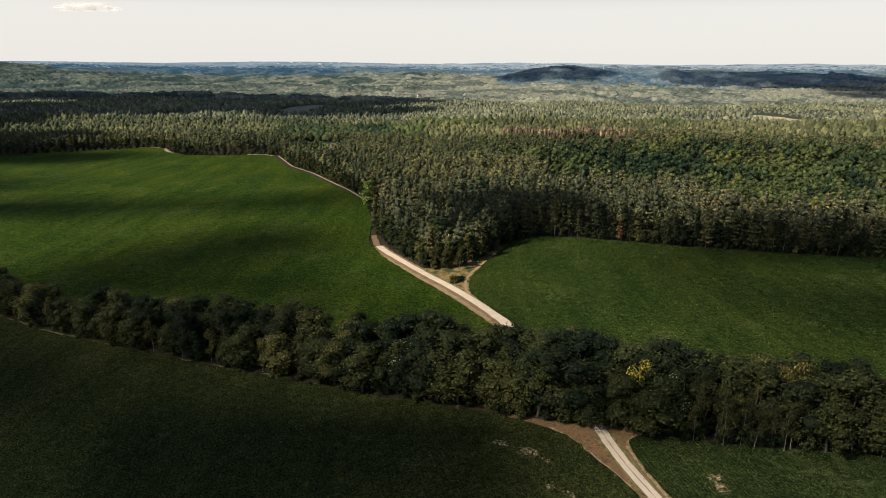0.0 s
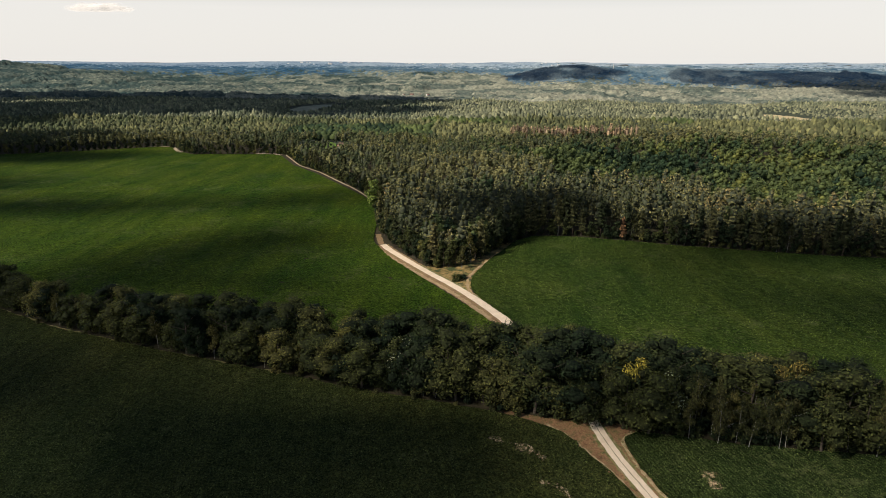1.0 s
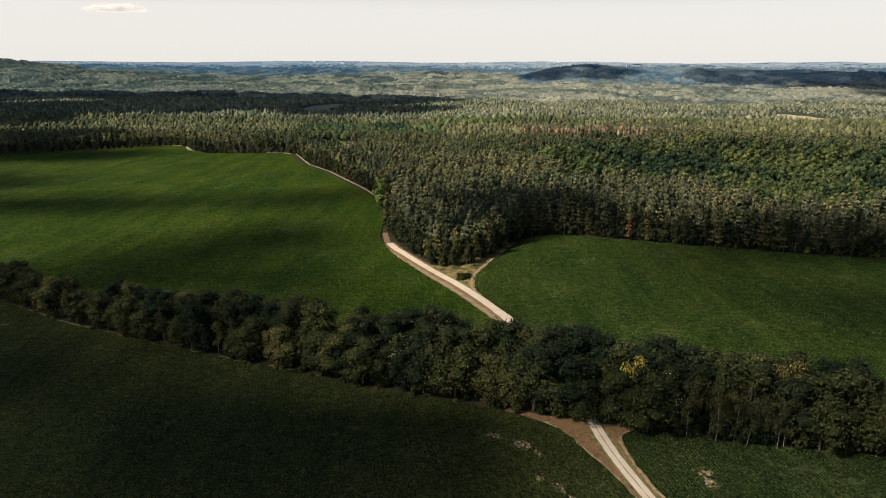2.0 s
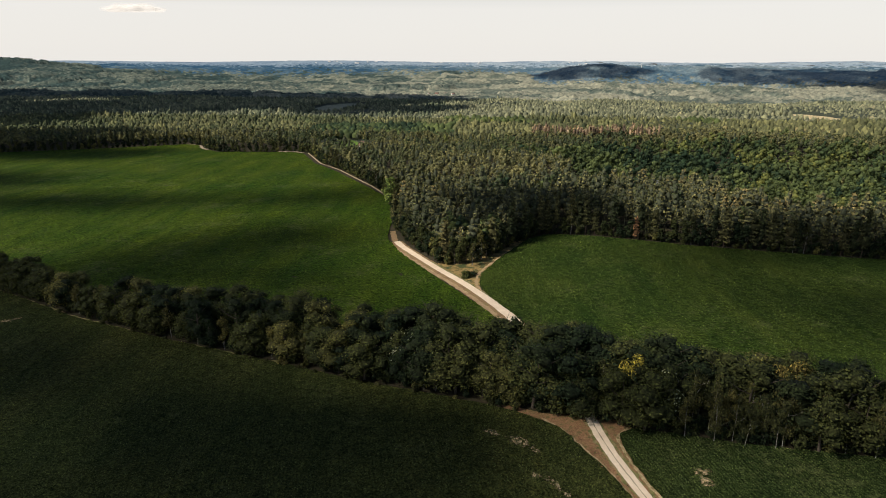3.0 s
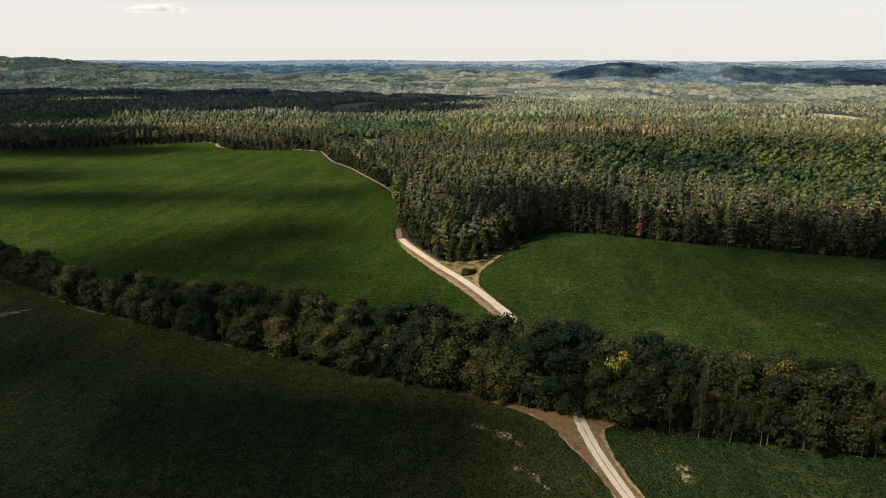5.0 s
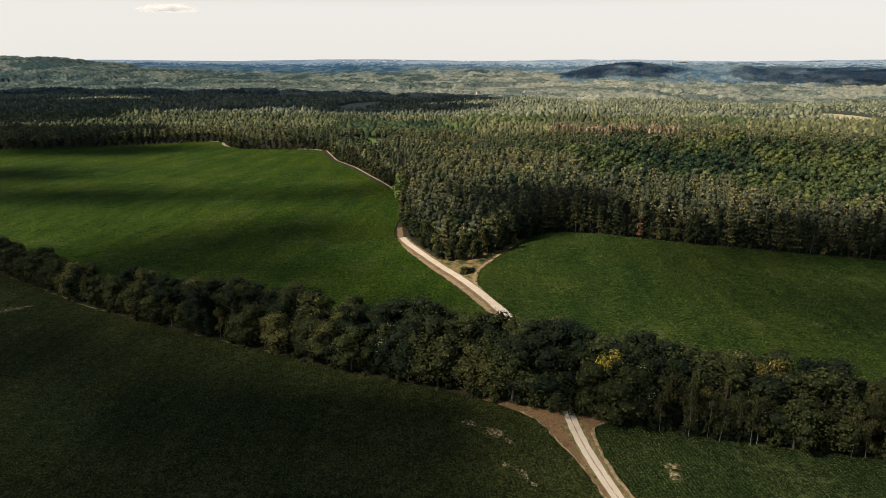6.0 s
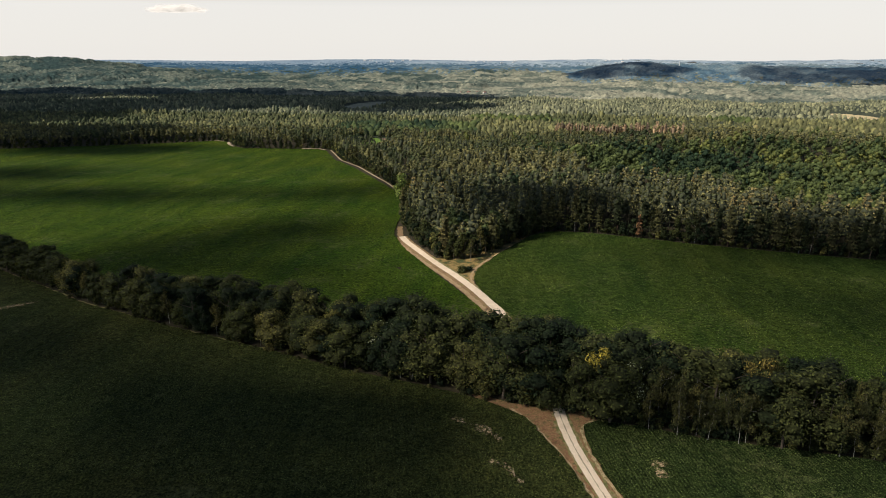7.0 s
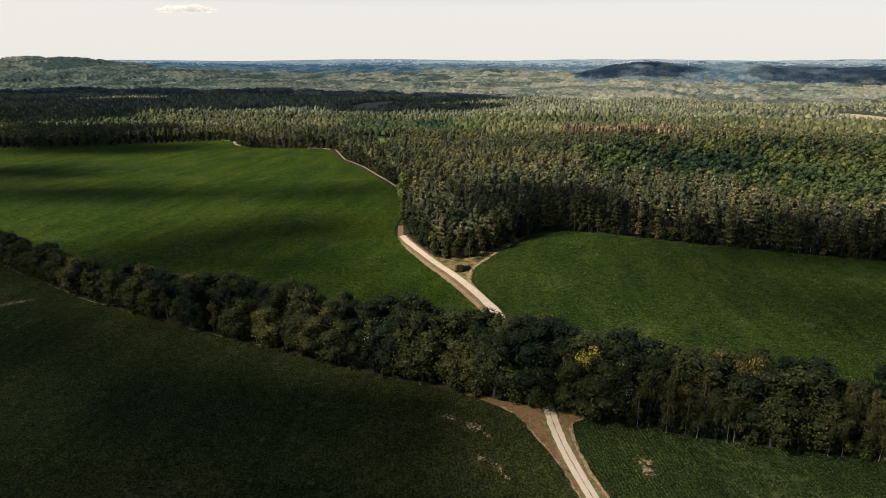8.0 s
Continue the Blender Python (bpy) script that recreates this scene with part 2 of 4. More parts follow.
def land(x, y):
    """Height of the ground."""
    x, y = np.asarray(x, float), np.asarray(y, float)
    s = 60.0 * np.logaddexp(0, (y - 170) / 60.0)
    z = -0.02 * np.minimum(s, 2100)
    z = z + 2.6 * np.exp(-(((x - 70) / 90) ** 2) - ((y - 270) / 120) ** 2)
    z = z - 3.5 * np.exp(-(((x + 45) / 60) ** 2) - ((y - 270) / 70) ** 2)
    roll = np.clip((y - 330) / 200, 0, 1) * np.clip((x + 60) / 100, 0, 1)
    z = z + roll * (3.5 * np.sin(x / 71 + y / 53) + 3.0 * np.sin(y / 67 - x / 120 + 1.0))
    far = np.clip((y - 900) / 900, 0, 1)
    z = z + far * (5 * np.sin(x / 310 + y / 420) + 3 * np.sin(y / 190 + x / 640 + 2))
    k = np.clip((y - 2900) / 2000, 0, 1)
    z = z + 88 * k * k * (3 - 2 * k)
    z = z + 99 * np.exp(-(((x + 2500) / 620) ** 2) - ((y - 3050) / 520) ** 2)
    z = z + 61 * np.exp(-(((x - 650) / 300) ** 2) - ((y - 3300) / 300) ** 2)
    z = z + 46 * np.exp(-(((x - 1110) / 230) ** 2) - ((y - 3380) / 260) ** 2)
    z = z + 40 * np.exp(-(((x - 1750) / 620) ** 2) - ((y - 3350) / 300) ** 2)
    return z


def mesh_of(name, verts, faces, mats, mat_ids=None, tint=None, smooth=False):
    """A mesh from arrays: verts (n, 3), faces (m, 3 or 4)."""
    verts, faces = np.asarray(verts, np.float32), np.asarray(faces, np.int32)
    me = bpy.data.meshes.new(name)
    n, k = faces.shape
    me.vertices.add(len(verts)), me.loops.add(n * k), me.polygons.add(n)
    me.vertices.foreach_set("co", verts.ravel())
    me.loops.foreach_set("vertex_index", faces.ravel())
    me.polygons.foreach_set("loop_start", np.arange(0, n * k, k, dtype=np.int32))
    if mat_ids is not None:
        me.polygons.foreach_set("material_index", np.asarray(mat_ids, np.int32))
    if smooth:
        me.polygons.foreach_set("use_smooth", np.ones(n, bool))
    for m in mats:
        me.materials.append(m)
    if tint is not None:
        me.attributes.new("tint", "FLOAT", "POINT").data.foreach_set("value", np.asarray(tint, np.float32))
    me.update(calc_edges=True)
    return me


def child(name, me, parent, label=""):
    ob = new(name, me)
    ob.parent = parent
    return tagged(ob, label) if label else ob


# ---- ground ----
def graded(*stretches):
    return np.unique(np.concatenate([np.arange(a, b + step / 2, step) for a, b, step in stretches]))


def sheet_grid(xs, ys):
    gx, gy = np.meshgrid(xs, ys)
    n = len(xs)
    i = (np.arange(len(ys) - 1)[:, None] * n + np.arange(n - 1)).ravel()
    return gx.ravel(), gy.ravel(), np.stack([i, i + 1, i + n + 1, i + n], -1)


gx, gy, quads = sheet_grid(graded((-5000, -800, 100), (-800, 800, 16), (800, 5000, 100)), graded((-2000, -100, 100), (-100, 700, 12), (700, 5000, 75)))
tagged(new("ground", mesh_of("ground", np.stack([gx, gy, land(gx, gy)], -1), quads, [FLOOR], smooth=True)),
       "brown forest floor and bare soil rolling to the horizon", "ground", kind="structure")


def dense(points, step):
    """A polyline with points every step metres or so."""
    out = []
    for (ax, ay), (bx, by) in zip(points, points[1:]):
        n = max(1, round(math.hypot(bx - ax, by - ay) / step))
        out += [(ax + (bx - ax) * i / n, ay + (by - ay) * i / n) for i in range(n)]
    return np.array(out + [points[-1]], float)


def soft_line(points, step):
    """The same, rounded where it turns."""
    p = dense(points, step)
    for _ in range(6):
        p[1:-1] = 0.25 * p[:-2] + 0.5 * p[1:-1] + 0.25 * p[2:]
    return p


def inside(poly, x, y):
    poly = np.asarray(poly, float)
    hit = np.zeros(np.shape(x), bool)
    for (ax, ay), (bx, by) in zip(poly, np.roll(poly, -1, 0)):
        cross = (ay > y) != (by > y)
        with np.errstate(divide="ignore", invalid="ignore"):
            hit ^= cross & (x < (bx - ax) * (y - ay) / (by - ay) + ax)
    return hit


def field_mesh(name, poly, step, lift, mat, ragged=0.35, skirt=True, edge=None, fine=None):
    """A sheet that lies over the ground inside a plan outline, lift metres proud of it, with its edge turned down."""
    rng = np.random.default_rng(len(name))
    ring = soft_line([*poly, poly[0]], edge or step * 0.5)[:-1]
    ring = ring + rng.normal(0, ragged, ring.shape)
    lo, hi = ring.min(0), ring.max(0)
    px, py = np.meshgrid(np.arange(lo[0], hi[0], step), np.arange(lo[1], hi[1], step))
    px, py = (px + rng.uniform(-.3, .3, px.shape) * step).ravel(), (py + rng.uniform(-.3, .3, py.shape) * step).ravel()
    if fine:
        x0, x1, y0, y1, near = fine
        far = (px < x0) | (px > x1) | (py < y0) | (py > y1)
        fx, fy = np.meshgrid(np.arange(x0, x1, near), np.arange(y0, y1, near))
        px = np.concatenate([px[far], (fx + rng.uniform(-.35, .35, fx.shape) * near).ravel()])
        py = np.concatenate([py[far], (fy + rng.uniform(-.35, .35, fy.shape) * near).ravel()])
    keep = inside(ring, px, py)
    pts = np.concatenate([ring, np.stack([px[keep], py[keep]], -1)])
    n = len(ring)
    vs, _, fs, *_ = geometry.delaunay_2d_cdt([Vector(p) for p in pts], [(i, (i + 1) % n) for i in range(n)], [], 1, 1e-4)
    v = np.array([tuple(p) for p in vs])
    top = np.column_stack([v, land(v[:, 0], v[:, 1]) + lift])
    if fine:
        top[:, 2] += rng.normal(0, 0.09 + 0.03 * fine[4], len(v)) - 0.05
    f = np.array([tuple(t) for t in fs if len(t) == 3])
    if skirt:
        a = np.column_stack([ring, land(ring[:, 0], ring[:, 1]) + lift])
        b = a - (0, 0, lift + 0.1)
        i, j, base = np.arange(n), (np.arange(n) + 1) % n, len(top)
        f = np.concatenate([f, np.stack([base + i, base + j, base + n + j], -1), np.stack([base + i, base + n + j, base + n + i], -1)])
        top = np.concatenate([top, a, b])
    return mesh_of(name, top, f, [mat], smooth=False)


HEDGE = [(-218, 221), (-169, 193), (-141, 179), (-113, 164.5), (-75, 150), (-44, 139), (-18, 129.5), (0, 124.5), (18, 119.5),
         (33, 115.5), (40, 113.5), (52, 110.4), (61, 108.2), (70, 107.2), (80, 106.2), (90, 104.8), (122, 100)]
TRACK = [(80, -20), (58, 40), (46.3, 70), (41.4, 84), (38.9, 91.5), (35.9, 102), (34.1, 110.6), (33.5, 115.5), (32.6, 124), (29.6, 138),
         (25.5, 150), (22, 160), (18.7, 171), (13.7, 182), (8.2, 193), (1.8, 205), (-4.7, 216), (-11.5, 229), (-18.5, 243),
         (-25, 256), (-28.6, 265)]
LANE = [(-41, 348), (-45, 356), (-60, 388), (-77.5, 420), (-96, 455), (-120, 490), (-147, 553)]
WOOD_EDGE = [(-640, 432), (-459, 517), (-417, 536), (-351, 569), (-285, 614), (-266, 604), (-248, 573), (-230, 556), (-160, 561), (-144.5, 552),
             (-117, 489), (-93, 453.5), (-74.5, 418.5), (-57, 386.5), (-42.5, 357), (-40, 340), (-37.5, 322), (-35, 302), (-32.5, 286), (-26, 270), (-17, 249), (-10, 233), (-3, 224), (4, 223.5),
             (11.5, 231), (20, 243), (30, 260), (40, 268), (60, 263), (97, 251), (140, 244), (175, 240), (260, 231), (420, 220)]
LEFT_FIELD = [(-640, 430), (-459, 515), (-417, 534), (-351, 567), (-285, 611), (-270, 602), (-252, 573), (-232, 553), (-162, 557), (-151, 550),
              (-124, 488), (-100, 452), (-81, 418), (-63, 386), (-48, 358), (-42, 344), (-38.5, 322), (-36, 302), (-35, 286), (-33.5, 270), (-23.4, 243), (-9.8, 215), (2.3, 192), (12.4, 174), (21.4, 152),
              (27, 138), (0, 140), (-44, 152), (-75, 161), (-113, 172), (-169, 201), (-230, 236), (-640, 330)]
RIGHT_FIELD = [(21.8, 168.5), (32, 136), (54, 124), (80, 120), (110, 112), (200, 100), (420, 92), (420, 217), (260, 229), (175, 238.5), (140, 242.3),
               (97, 249.3), (60, 261.3), (39, 266), (29, 257), (17, 232), (10.0, 213), (8.6, 202.5), (12.0, 189)]
NEAR_FIELD = [(-300, 266), (-230, 228), (-169, 192.6), (-141, 178.6), (-113, 163.9), (-75, 149.6), (-44, 138.8), (-18, 129.4), (0, 124.3), (14, 119.6), (22.6, 115.8),
              (26.1, 112.4), (28.1, 109.1), (30, 105), (31.5, 102.6), (33.5, 99), (36.1, 91.5), (38.8, 84), (43.8, 70), (55, 40), (76, -20), (90, -60), (-300, -60)]
SIDE_FIELD = [(41.5, 113.0), (38.9, 112.0), (37.8, 109.8), (38.0, 107.4), (38.8, 102.6), (40.2, 96.6), (42.3, 90.4), (44.6, 84), (49.6, 70), (61, 40), (84, -20), (92, -40),
              (320, -40), (320, 72), (150, 95), (122, 100.4), (90, 105.4), (80, 106.8), (70, 107.8), (61, 108.8), (52, 111.1)]
for title, poly, step, lift, mat, text, fine in (
        ("crop_field_west", LEFT_FIELD, 9, 0.45, CROP_LEFT, "bright green crop field reaching back to the woods", (-260, 40, 135, 400, 2.2)),
        ("crop_field_east", RIGHT_FIELD, 6, 0.45, CROP_RIGHT, "green crop field below the pine wood edge", (0, 200, 110, 265, 1.6)),
        ("crop_field_near", NEAR_FIELD, 5, 0.40, CROP_NEAR, "dark green crop field in front of the hedge", (-150, 42, 82, 170, 0.75)),
        ("crop_field_side", SIDE_FIELD, 5, 0.40, CROP_SIDE, "green row crop beside the gravel track", (38, 112, 78, 113, 0.48))):
    tagged(new(title, field_mesh(title, poly, step, lift, mat, 0.18, edge=1.5, fine=fine)), text, "field", kind="structure")


def strip(name, line, left, right, lift, mat, step=1.5, wobble=0.12):
    """A band along a plan line from left to right metres of it (right is positive)."""
    rng = np.random.default_rng(len(name) * 7)
    p = soft_line(line, step)
    d = np.gradient(p, axis=0)
    d /= np.linalg.norm(d, axis=1, keepdims=True)
    side = np.stack([d[:, 1], -d[:, 0]], -1)
    cols = np.linspace(0, 1, max(2, int((np.max(right) - np.min(left)) / 0.8) + 1))
    rows = []
    for c in cols:
        lo, hi = (np.interp(np.linspace(0, 1, len(p)), np.linspace(0, 1, len(e)), e) if isinstance(e, tuple) else e for e in (left, right))
        off = lo + (hi - lo) * c + (rng.normal(0, wobble, len(p)) if c in (0, 1) else 0)
        q = p + side * np.reshape(off, (-1, 1)) if np.ndim(off) else p + side * off
        crown = 0.0 if c in (0, 1) else 0.02
        rows.append(np.column_stack([q, land(q[:, 0], q[:, 1]) + lift + crown]))
    v = np.stack(rows, 1)
    n, k = v.shape[:2]
    i = (np.arange(n - 1)[:, None] * k + np.arange(k - 1)).ravel()
    return mesh_of(name, v.reshape(-1, 3), np.stack([i, i + 1, i + k + 1, i + k], -1), [mat], smooth=True)


tagged(new("verge_near", field_mesh("verge_near", [(14, 121.5), (14.5, 119), (21.5, 115.8), (25.2, 112), (27.2, 108.5), (29.2, 104.2), (32.6, 98.4), (35.2, 91), (37.8, 84), (42.8, 70), (54, 40), (75, -20), (86, -20),
        (63, 40), (51, 70), (46, 84), (43.5, 90.8), (41.4, 97), (40, 103), (39.2, 107.5), (40, 111), (42.5, 113.5), (37, 117.5), (29, 117.5), (24, 118.2)], 2.5, 0.10, RED_EARTH, 0.12, edge=1.0, skirt=False)),
       "reddish brown bare verge beside the track", "verge", kind="structure")
tagged(new("verge_far", strip("verge_far", TRACK[9:], -4.6, 2.6, 0.10, VERGE)), "dry brown grass verge of the track", "verge", kind="structure")
tagged(new("field_path", strip("field_path", [(-27.5, 261), (-29.6, 270), (-31.2, 279), (-32.2, 284)], -2.0, 0.6, 0.12, VERGE, 1.5, 0.2)), "narrow brown earth path along the wood", "track", kind="structure")
tagged(new("worn_strip", strip("worn_strip", TRACK[11:-1], -4.5, -2.9, 0.15, TAN, 1.5, 0.25)), "worn sandy strip beside the farm track", "track", kind="structure")
tagged(new("verge_edge", strip("verge_edge", TRACK[11:-3], 1.3, 2.3, 0.15, GRASSY, 1.5, 0.3)), "thin dry grass edge of the farm track", "verge", kind="structure")
tagged(new("field_margin", strip("field_margin", LANE, -0.4, 0.9, 0.10, VERGE)), "dry grass strip between field and wood", "verge", kind="structure")
tagged(new("hedge_margin", strip("hedge_margin", HEDGE[:7], -0.25, 0.3, 0.08, GRASSY, 2, 0.3)), "dry grass under the hedge trees", "verge", kind="structure")
tagged(new("clearing", field_mesh("clearing", [(8, 197), (12, 204), (13, 213), (20, 233), (31, 257), (24, 256), (12, 242), (4, 234), (-5, 232), (-8, 226), (-2, 212)], 2.5, 0.13, DRY, edge=1.2, skirt=False)), "dry grass clearing at the tip of the wood", "clearing", kind="structure")
tagged(new("farm_spur", strip("farm_spur", [(9.5, 194), (7.4, 202.5), (8.2, 211), (11.5, 221), (16.2, 231), (22, 242)], -0.65, 0.55, 0.19, TAN, 1.5, 0.25)),
       "pale sandy spur track along the field corner", "track", kind="structure")
tagged(new("track", strip("track", TRACK, (-1.3, -1.3, -1.25, -1.15, -1.3, -1.55, -1.3, -1.3, -1.4), (1.3, 1.3, 1.25, 1.15, 1.3, 1.9, 1.5, 1.35, 1.6), 0.18, GRAVEL, 1.5, 0.05)), "pale cream gravel farm track with two wheel ruts", "track", kind="structure")
tagged(new("verge_grass", strip("verge_grass", TRACK[:8], 1.2, 1.9, 0.165, GRASSY, 1.2, 0.25)), "thin green grass strip beside the track", "verge", kind="structure")
tagged(new("verge_grass", strip("verge_grass_", TRACK[:8], -1.7, -1.2, 0.165, GRASSY, 1.2, 0.3)), "thin green grass strip beside the track", "verge", kind="structure")
STRAW = earth_material("straw_edge", ((0.35, (0.20, 0.15, 0.06)), (0.5, (0.46, 0.35, 0.19)), (0.7, (0.34, 0.22, 0.11))), 2.2, 0.6, 0.08)
tagged(new("field_edge", strip("field_edge", [(22.8, 115.9), (26.3, 112.5), (28.3, 109.2), (30.2, 105.1), (31.7, 102.7), (33.7, 99), (36.3, 91.5), (39, 84), (44, 70), (55.2, 40)], -0.35, 0.1, 0.17, STRAW, 1.0, 0.14)), "straw coloured grass edge of the crop", "verge", kind="structure")
tagged(new("field_edge", strip("field_edge_", [(41, 113), (38.7, 111.4), (37.6, 109.8), (37.8, 107.4), (38.6, 102.6), (40, 96.6), (42.1, 90.4), (44.4, 84), (49.4, 70), (60.8, 40)], -0.1, 0.5, 0.17, STRAW, 1.0, 0.14)), "straw coloured grass edge of the crop", "verge", kind="structure")
tagged(new("track_crown", strip("track_crown", TRACK[:9], -0.1, 0.1, 0.215, HUMUS, 1.0, 0.05)), "dark grassy strip between the wheel ruts", "track", kind="structure")
tagged(new("woodside_lane", strip("woodside_lane", LANE, -0.45, 0.45, 0.19, SAND)), "sandy lane along the edge of the wood", "track", kind="structure")
for k, (x, y, a, b, turn) in enumerate(((11.8, 109.8, 2.6, 1.1, -42), (17.0, 106.9, 4.0, 1.8, -30), (20.3, 104.0, 2.6, 0.8, -70), (20.2, 96.2, 1.9, 0.7, -20), (23.0, 93.8, 3.2, 0.8, -58), (25.2, 91.0, 1.4, 0.3, -40),
                                         (51.4, 99.2, 2.4, 1.9, 10), (51.2, 96.2, 1.3, 2.6, 20), (-134, 158.0, 10, 1.7, 45))):
    ring = [(x + a * math.cos(w) * r * math.cos(radians(turn)) - b * math.sin(w) * r * math.sin(radians(turn)),
             y + a * math.cos(w) * r * math.sin(radians(turn)) + b * math.sin(w) * r * math.cos(radians(turn)))
            for i in range(16) for w, r in ((i * math.pi / 8, 0.75 + 0.4 * noise.noise((i * 0.9, k * 3.1, 0))),)]
    tagged(new("bare_patch", field_mesh("bare_patch%d" % k, ring, 0.9, 0.48, THIN.mat, 0.35, False, 0.5)), "thin patch of bare sandy soil in the crop", "bare patch", kind="structure")


# ---- crop plants ----
def crop_leaf_material(name, dark, light, turn):
    """Single crop leaves, paler in streaks and patches of the field."""
    m = Mat(name, 0.7)
    # leaf tone varies at random; its bright end also paints in leaf glints
    leaf = m.ramp(m.node("NewGeometry").outputs["Random Per Island"], (0.0, dark), (0.7, light), (1.0, tuple(2.0 * c for c in light)))
    streak = m.ramp(m.noise(0.10, 5, 0.62, m.place((1, 0.16, 1), turn)), (0.34, (0.75, 0.8, 0.8)), (0.66, (1.3, 1.25, 1.1)))
    pale = m.ramp(m.noise(0.045, 4, 0.65), (0.40, (0.85, 0.88, 0.9)), (0.62, (1.35, 1.28, 1.1)))
    return m.leafy(m.mix(m.mix(leaf, streak, 1.0, "MULTIPLY"), pale, 1.0, "MULTIPLY"), 0.25, (1.3, 1.35, 0.45)).mat


def crop_plants(name, poly, zone, row, gap, size, lift, mat, turn, label):
    """Low three-leaved plants standing in drilled rows, some missing."""
    r = np.random.default_rng(len(name) * 13 + 5)
    x0, x1, y0, y1 = zone
    c, d = np.array((math.cos(turn), math.sin(turn))), np.array((-math.sin(turn), math.cos(turn)))
    reach = 0.5 * math.hypot(x1 - x0, y1 - y0)
    u, v = np.meshgrid(np.arange(-reach, reach, row), np.arange(-reach, reach, gap))
    u, v = u.ravel() + r.normal(0, 0.07 * row, u.size), v.ravel() + r.uniform(-0.5, 0.5, v.size) * gap
    p = np.array((0.5 * (x0 + x1), 0.5 * (y0 + y1))) + u[:, None] * d + v[:, None] * c
    x, y = p[:, 0], p[:, 1]
    ok = (x > x0) & (x < x1) & (y > y0) & (y < y1) & (x > -0.9 * y - 15) & (x < 0.8 * y + 25) & (r.random(len(x)) < 0.85)
    x, y = x[ok], y[ok]
    ok = inside(poly, x, y)
    x, y = x[ok], y[ok]
    n = len(x)
    z = land(x, y) + lift
    a0, s = r.uniform(0, 6.283, n), size * r.uniform(0.6, 1.35, n)
    tri = []
    for k in range(3):
        a = a0 + k * 2.094 + r.normal(0, 0.3, n)
        ln, w = s * r.uniform(0.7, 1.2, n), 0.5
        tip = np.stack([x + ln * np.cos(a), y + ln * np.sin(a), z + s * r.uniform(0.1, 0.6, n)], -1)
        l = np.stack([x + ln * 0.45 * np.cos(a + w), y + ln * 0.45 * np.sin(a + w), z + s * 0.3], -1)
        q = np.stack([x + ln * 0.45 * np.cos(a - w), y + ln * 0.45 * np.sin(a - w), z + s * 0.3], -1)
        tri.append(np.stack([q, tip, l], 1))
    v = np.stack(tri, 1).reshape(-1, 3)
    return tagged(new(name, mesh_of(name, v, np.arange(len(v)).reshape(-1, 3), [mat])), label, "crop", kind="stuff")


WEEDS = Mat("verge_weeds", 0.8)
WEEDS = WEEDS.leafy(WEEDS.ramp(WEEDS.node("NewGeometry").outputs["Random Per Island"], (0.0, (0.06, 0.075, 0.022)), (0.5, (0.12, 0.125, 0.04)), (0.8, (0.27, 0.20, 0.085)), (1.0, (0.36, 0.26, 0.13))), 0.2).mat
for name, poly, zone, gap in (("verge_weeds", [(14, 121), (21.8, 116), (25.5, 112), (29.4, 104.4), (32.6, 99), (36.5, 89), (33.4, 103), (32.4, 110), (32, 117)], (12, 44, 84, 121), 0.55),
                              ("roadside_weeds", [(36.6, 104), (38.6, 96), (41, 89), (43, 89), (41, 96.5), (39, 103.5), (38.2, 109), (40, 112.5), (36, 115), (35.6, 110)], (35, 44, 86, 116), 0.5),
                              ("clearing_weeds", [(7, 201), (7.4, 211), (14, 229), (20, 240), (12, 232), (4, 226), (-6, 227), (-6, 222), (2, 208)], (-8, 22, 200, 242), 0.7)):
    crop_plants(name, poly, zone, 2.2 * gap, gap, 0.42, 0.12, WEEDS, 0.4, "scattered dry and green weeds on bare earth")
crop_plants("crop_plants", NEAR_FIELD, (-165, 45, 84, 190), 0.62, 0.52, 0.36, 0.36, crop_leaf_material("near_crop_leaves", (0.028, 0.046, 0.014), (0.092, 0.112, 0.038), radians(-14)), radians(-76),
            "dark green leafy crop plants in the field before the hedge")
crop_plants("crop_rows", SIDE_FIELD, (37, 115, 84, 114), 0.62, 0.28, 0.28, 0.38, crop_leaf_material("side_crop_leaves", (0.034, 0.060, 0.020), (0.122, 0.158, 0.060), radians(-12)), radians(-73),
            "green crop plants in drilled rows beside the track")
crop_plants("crop_plants_east", RIGHT_FIELD, (6, 205, 110, 265), 0.95, 0.75, 0.52, 0.40, crop_leaf_material("east_crop_leaves", (0.026, 0.058, 0.012), (0.112, 0.152, 0.038), radians(75)), radians(-14),
            "green leafy crop plants below the wood edge")
crop_plants("crop_plants_west", LEFT_FIELD, (-230, 28, 138, 300), 1.05, 0.9, 0.52, 0.40, crop_leaf_material("west_crop_leaves", (0.025, 0.052, 0.007), (0.080, 0.118, 0.016), radians(80)), radians(-14),
            "bright green leafy crop plants behind the hedge")


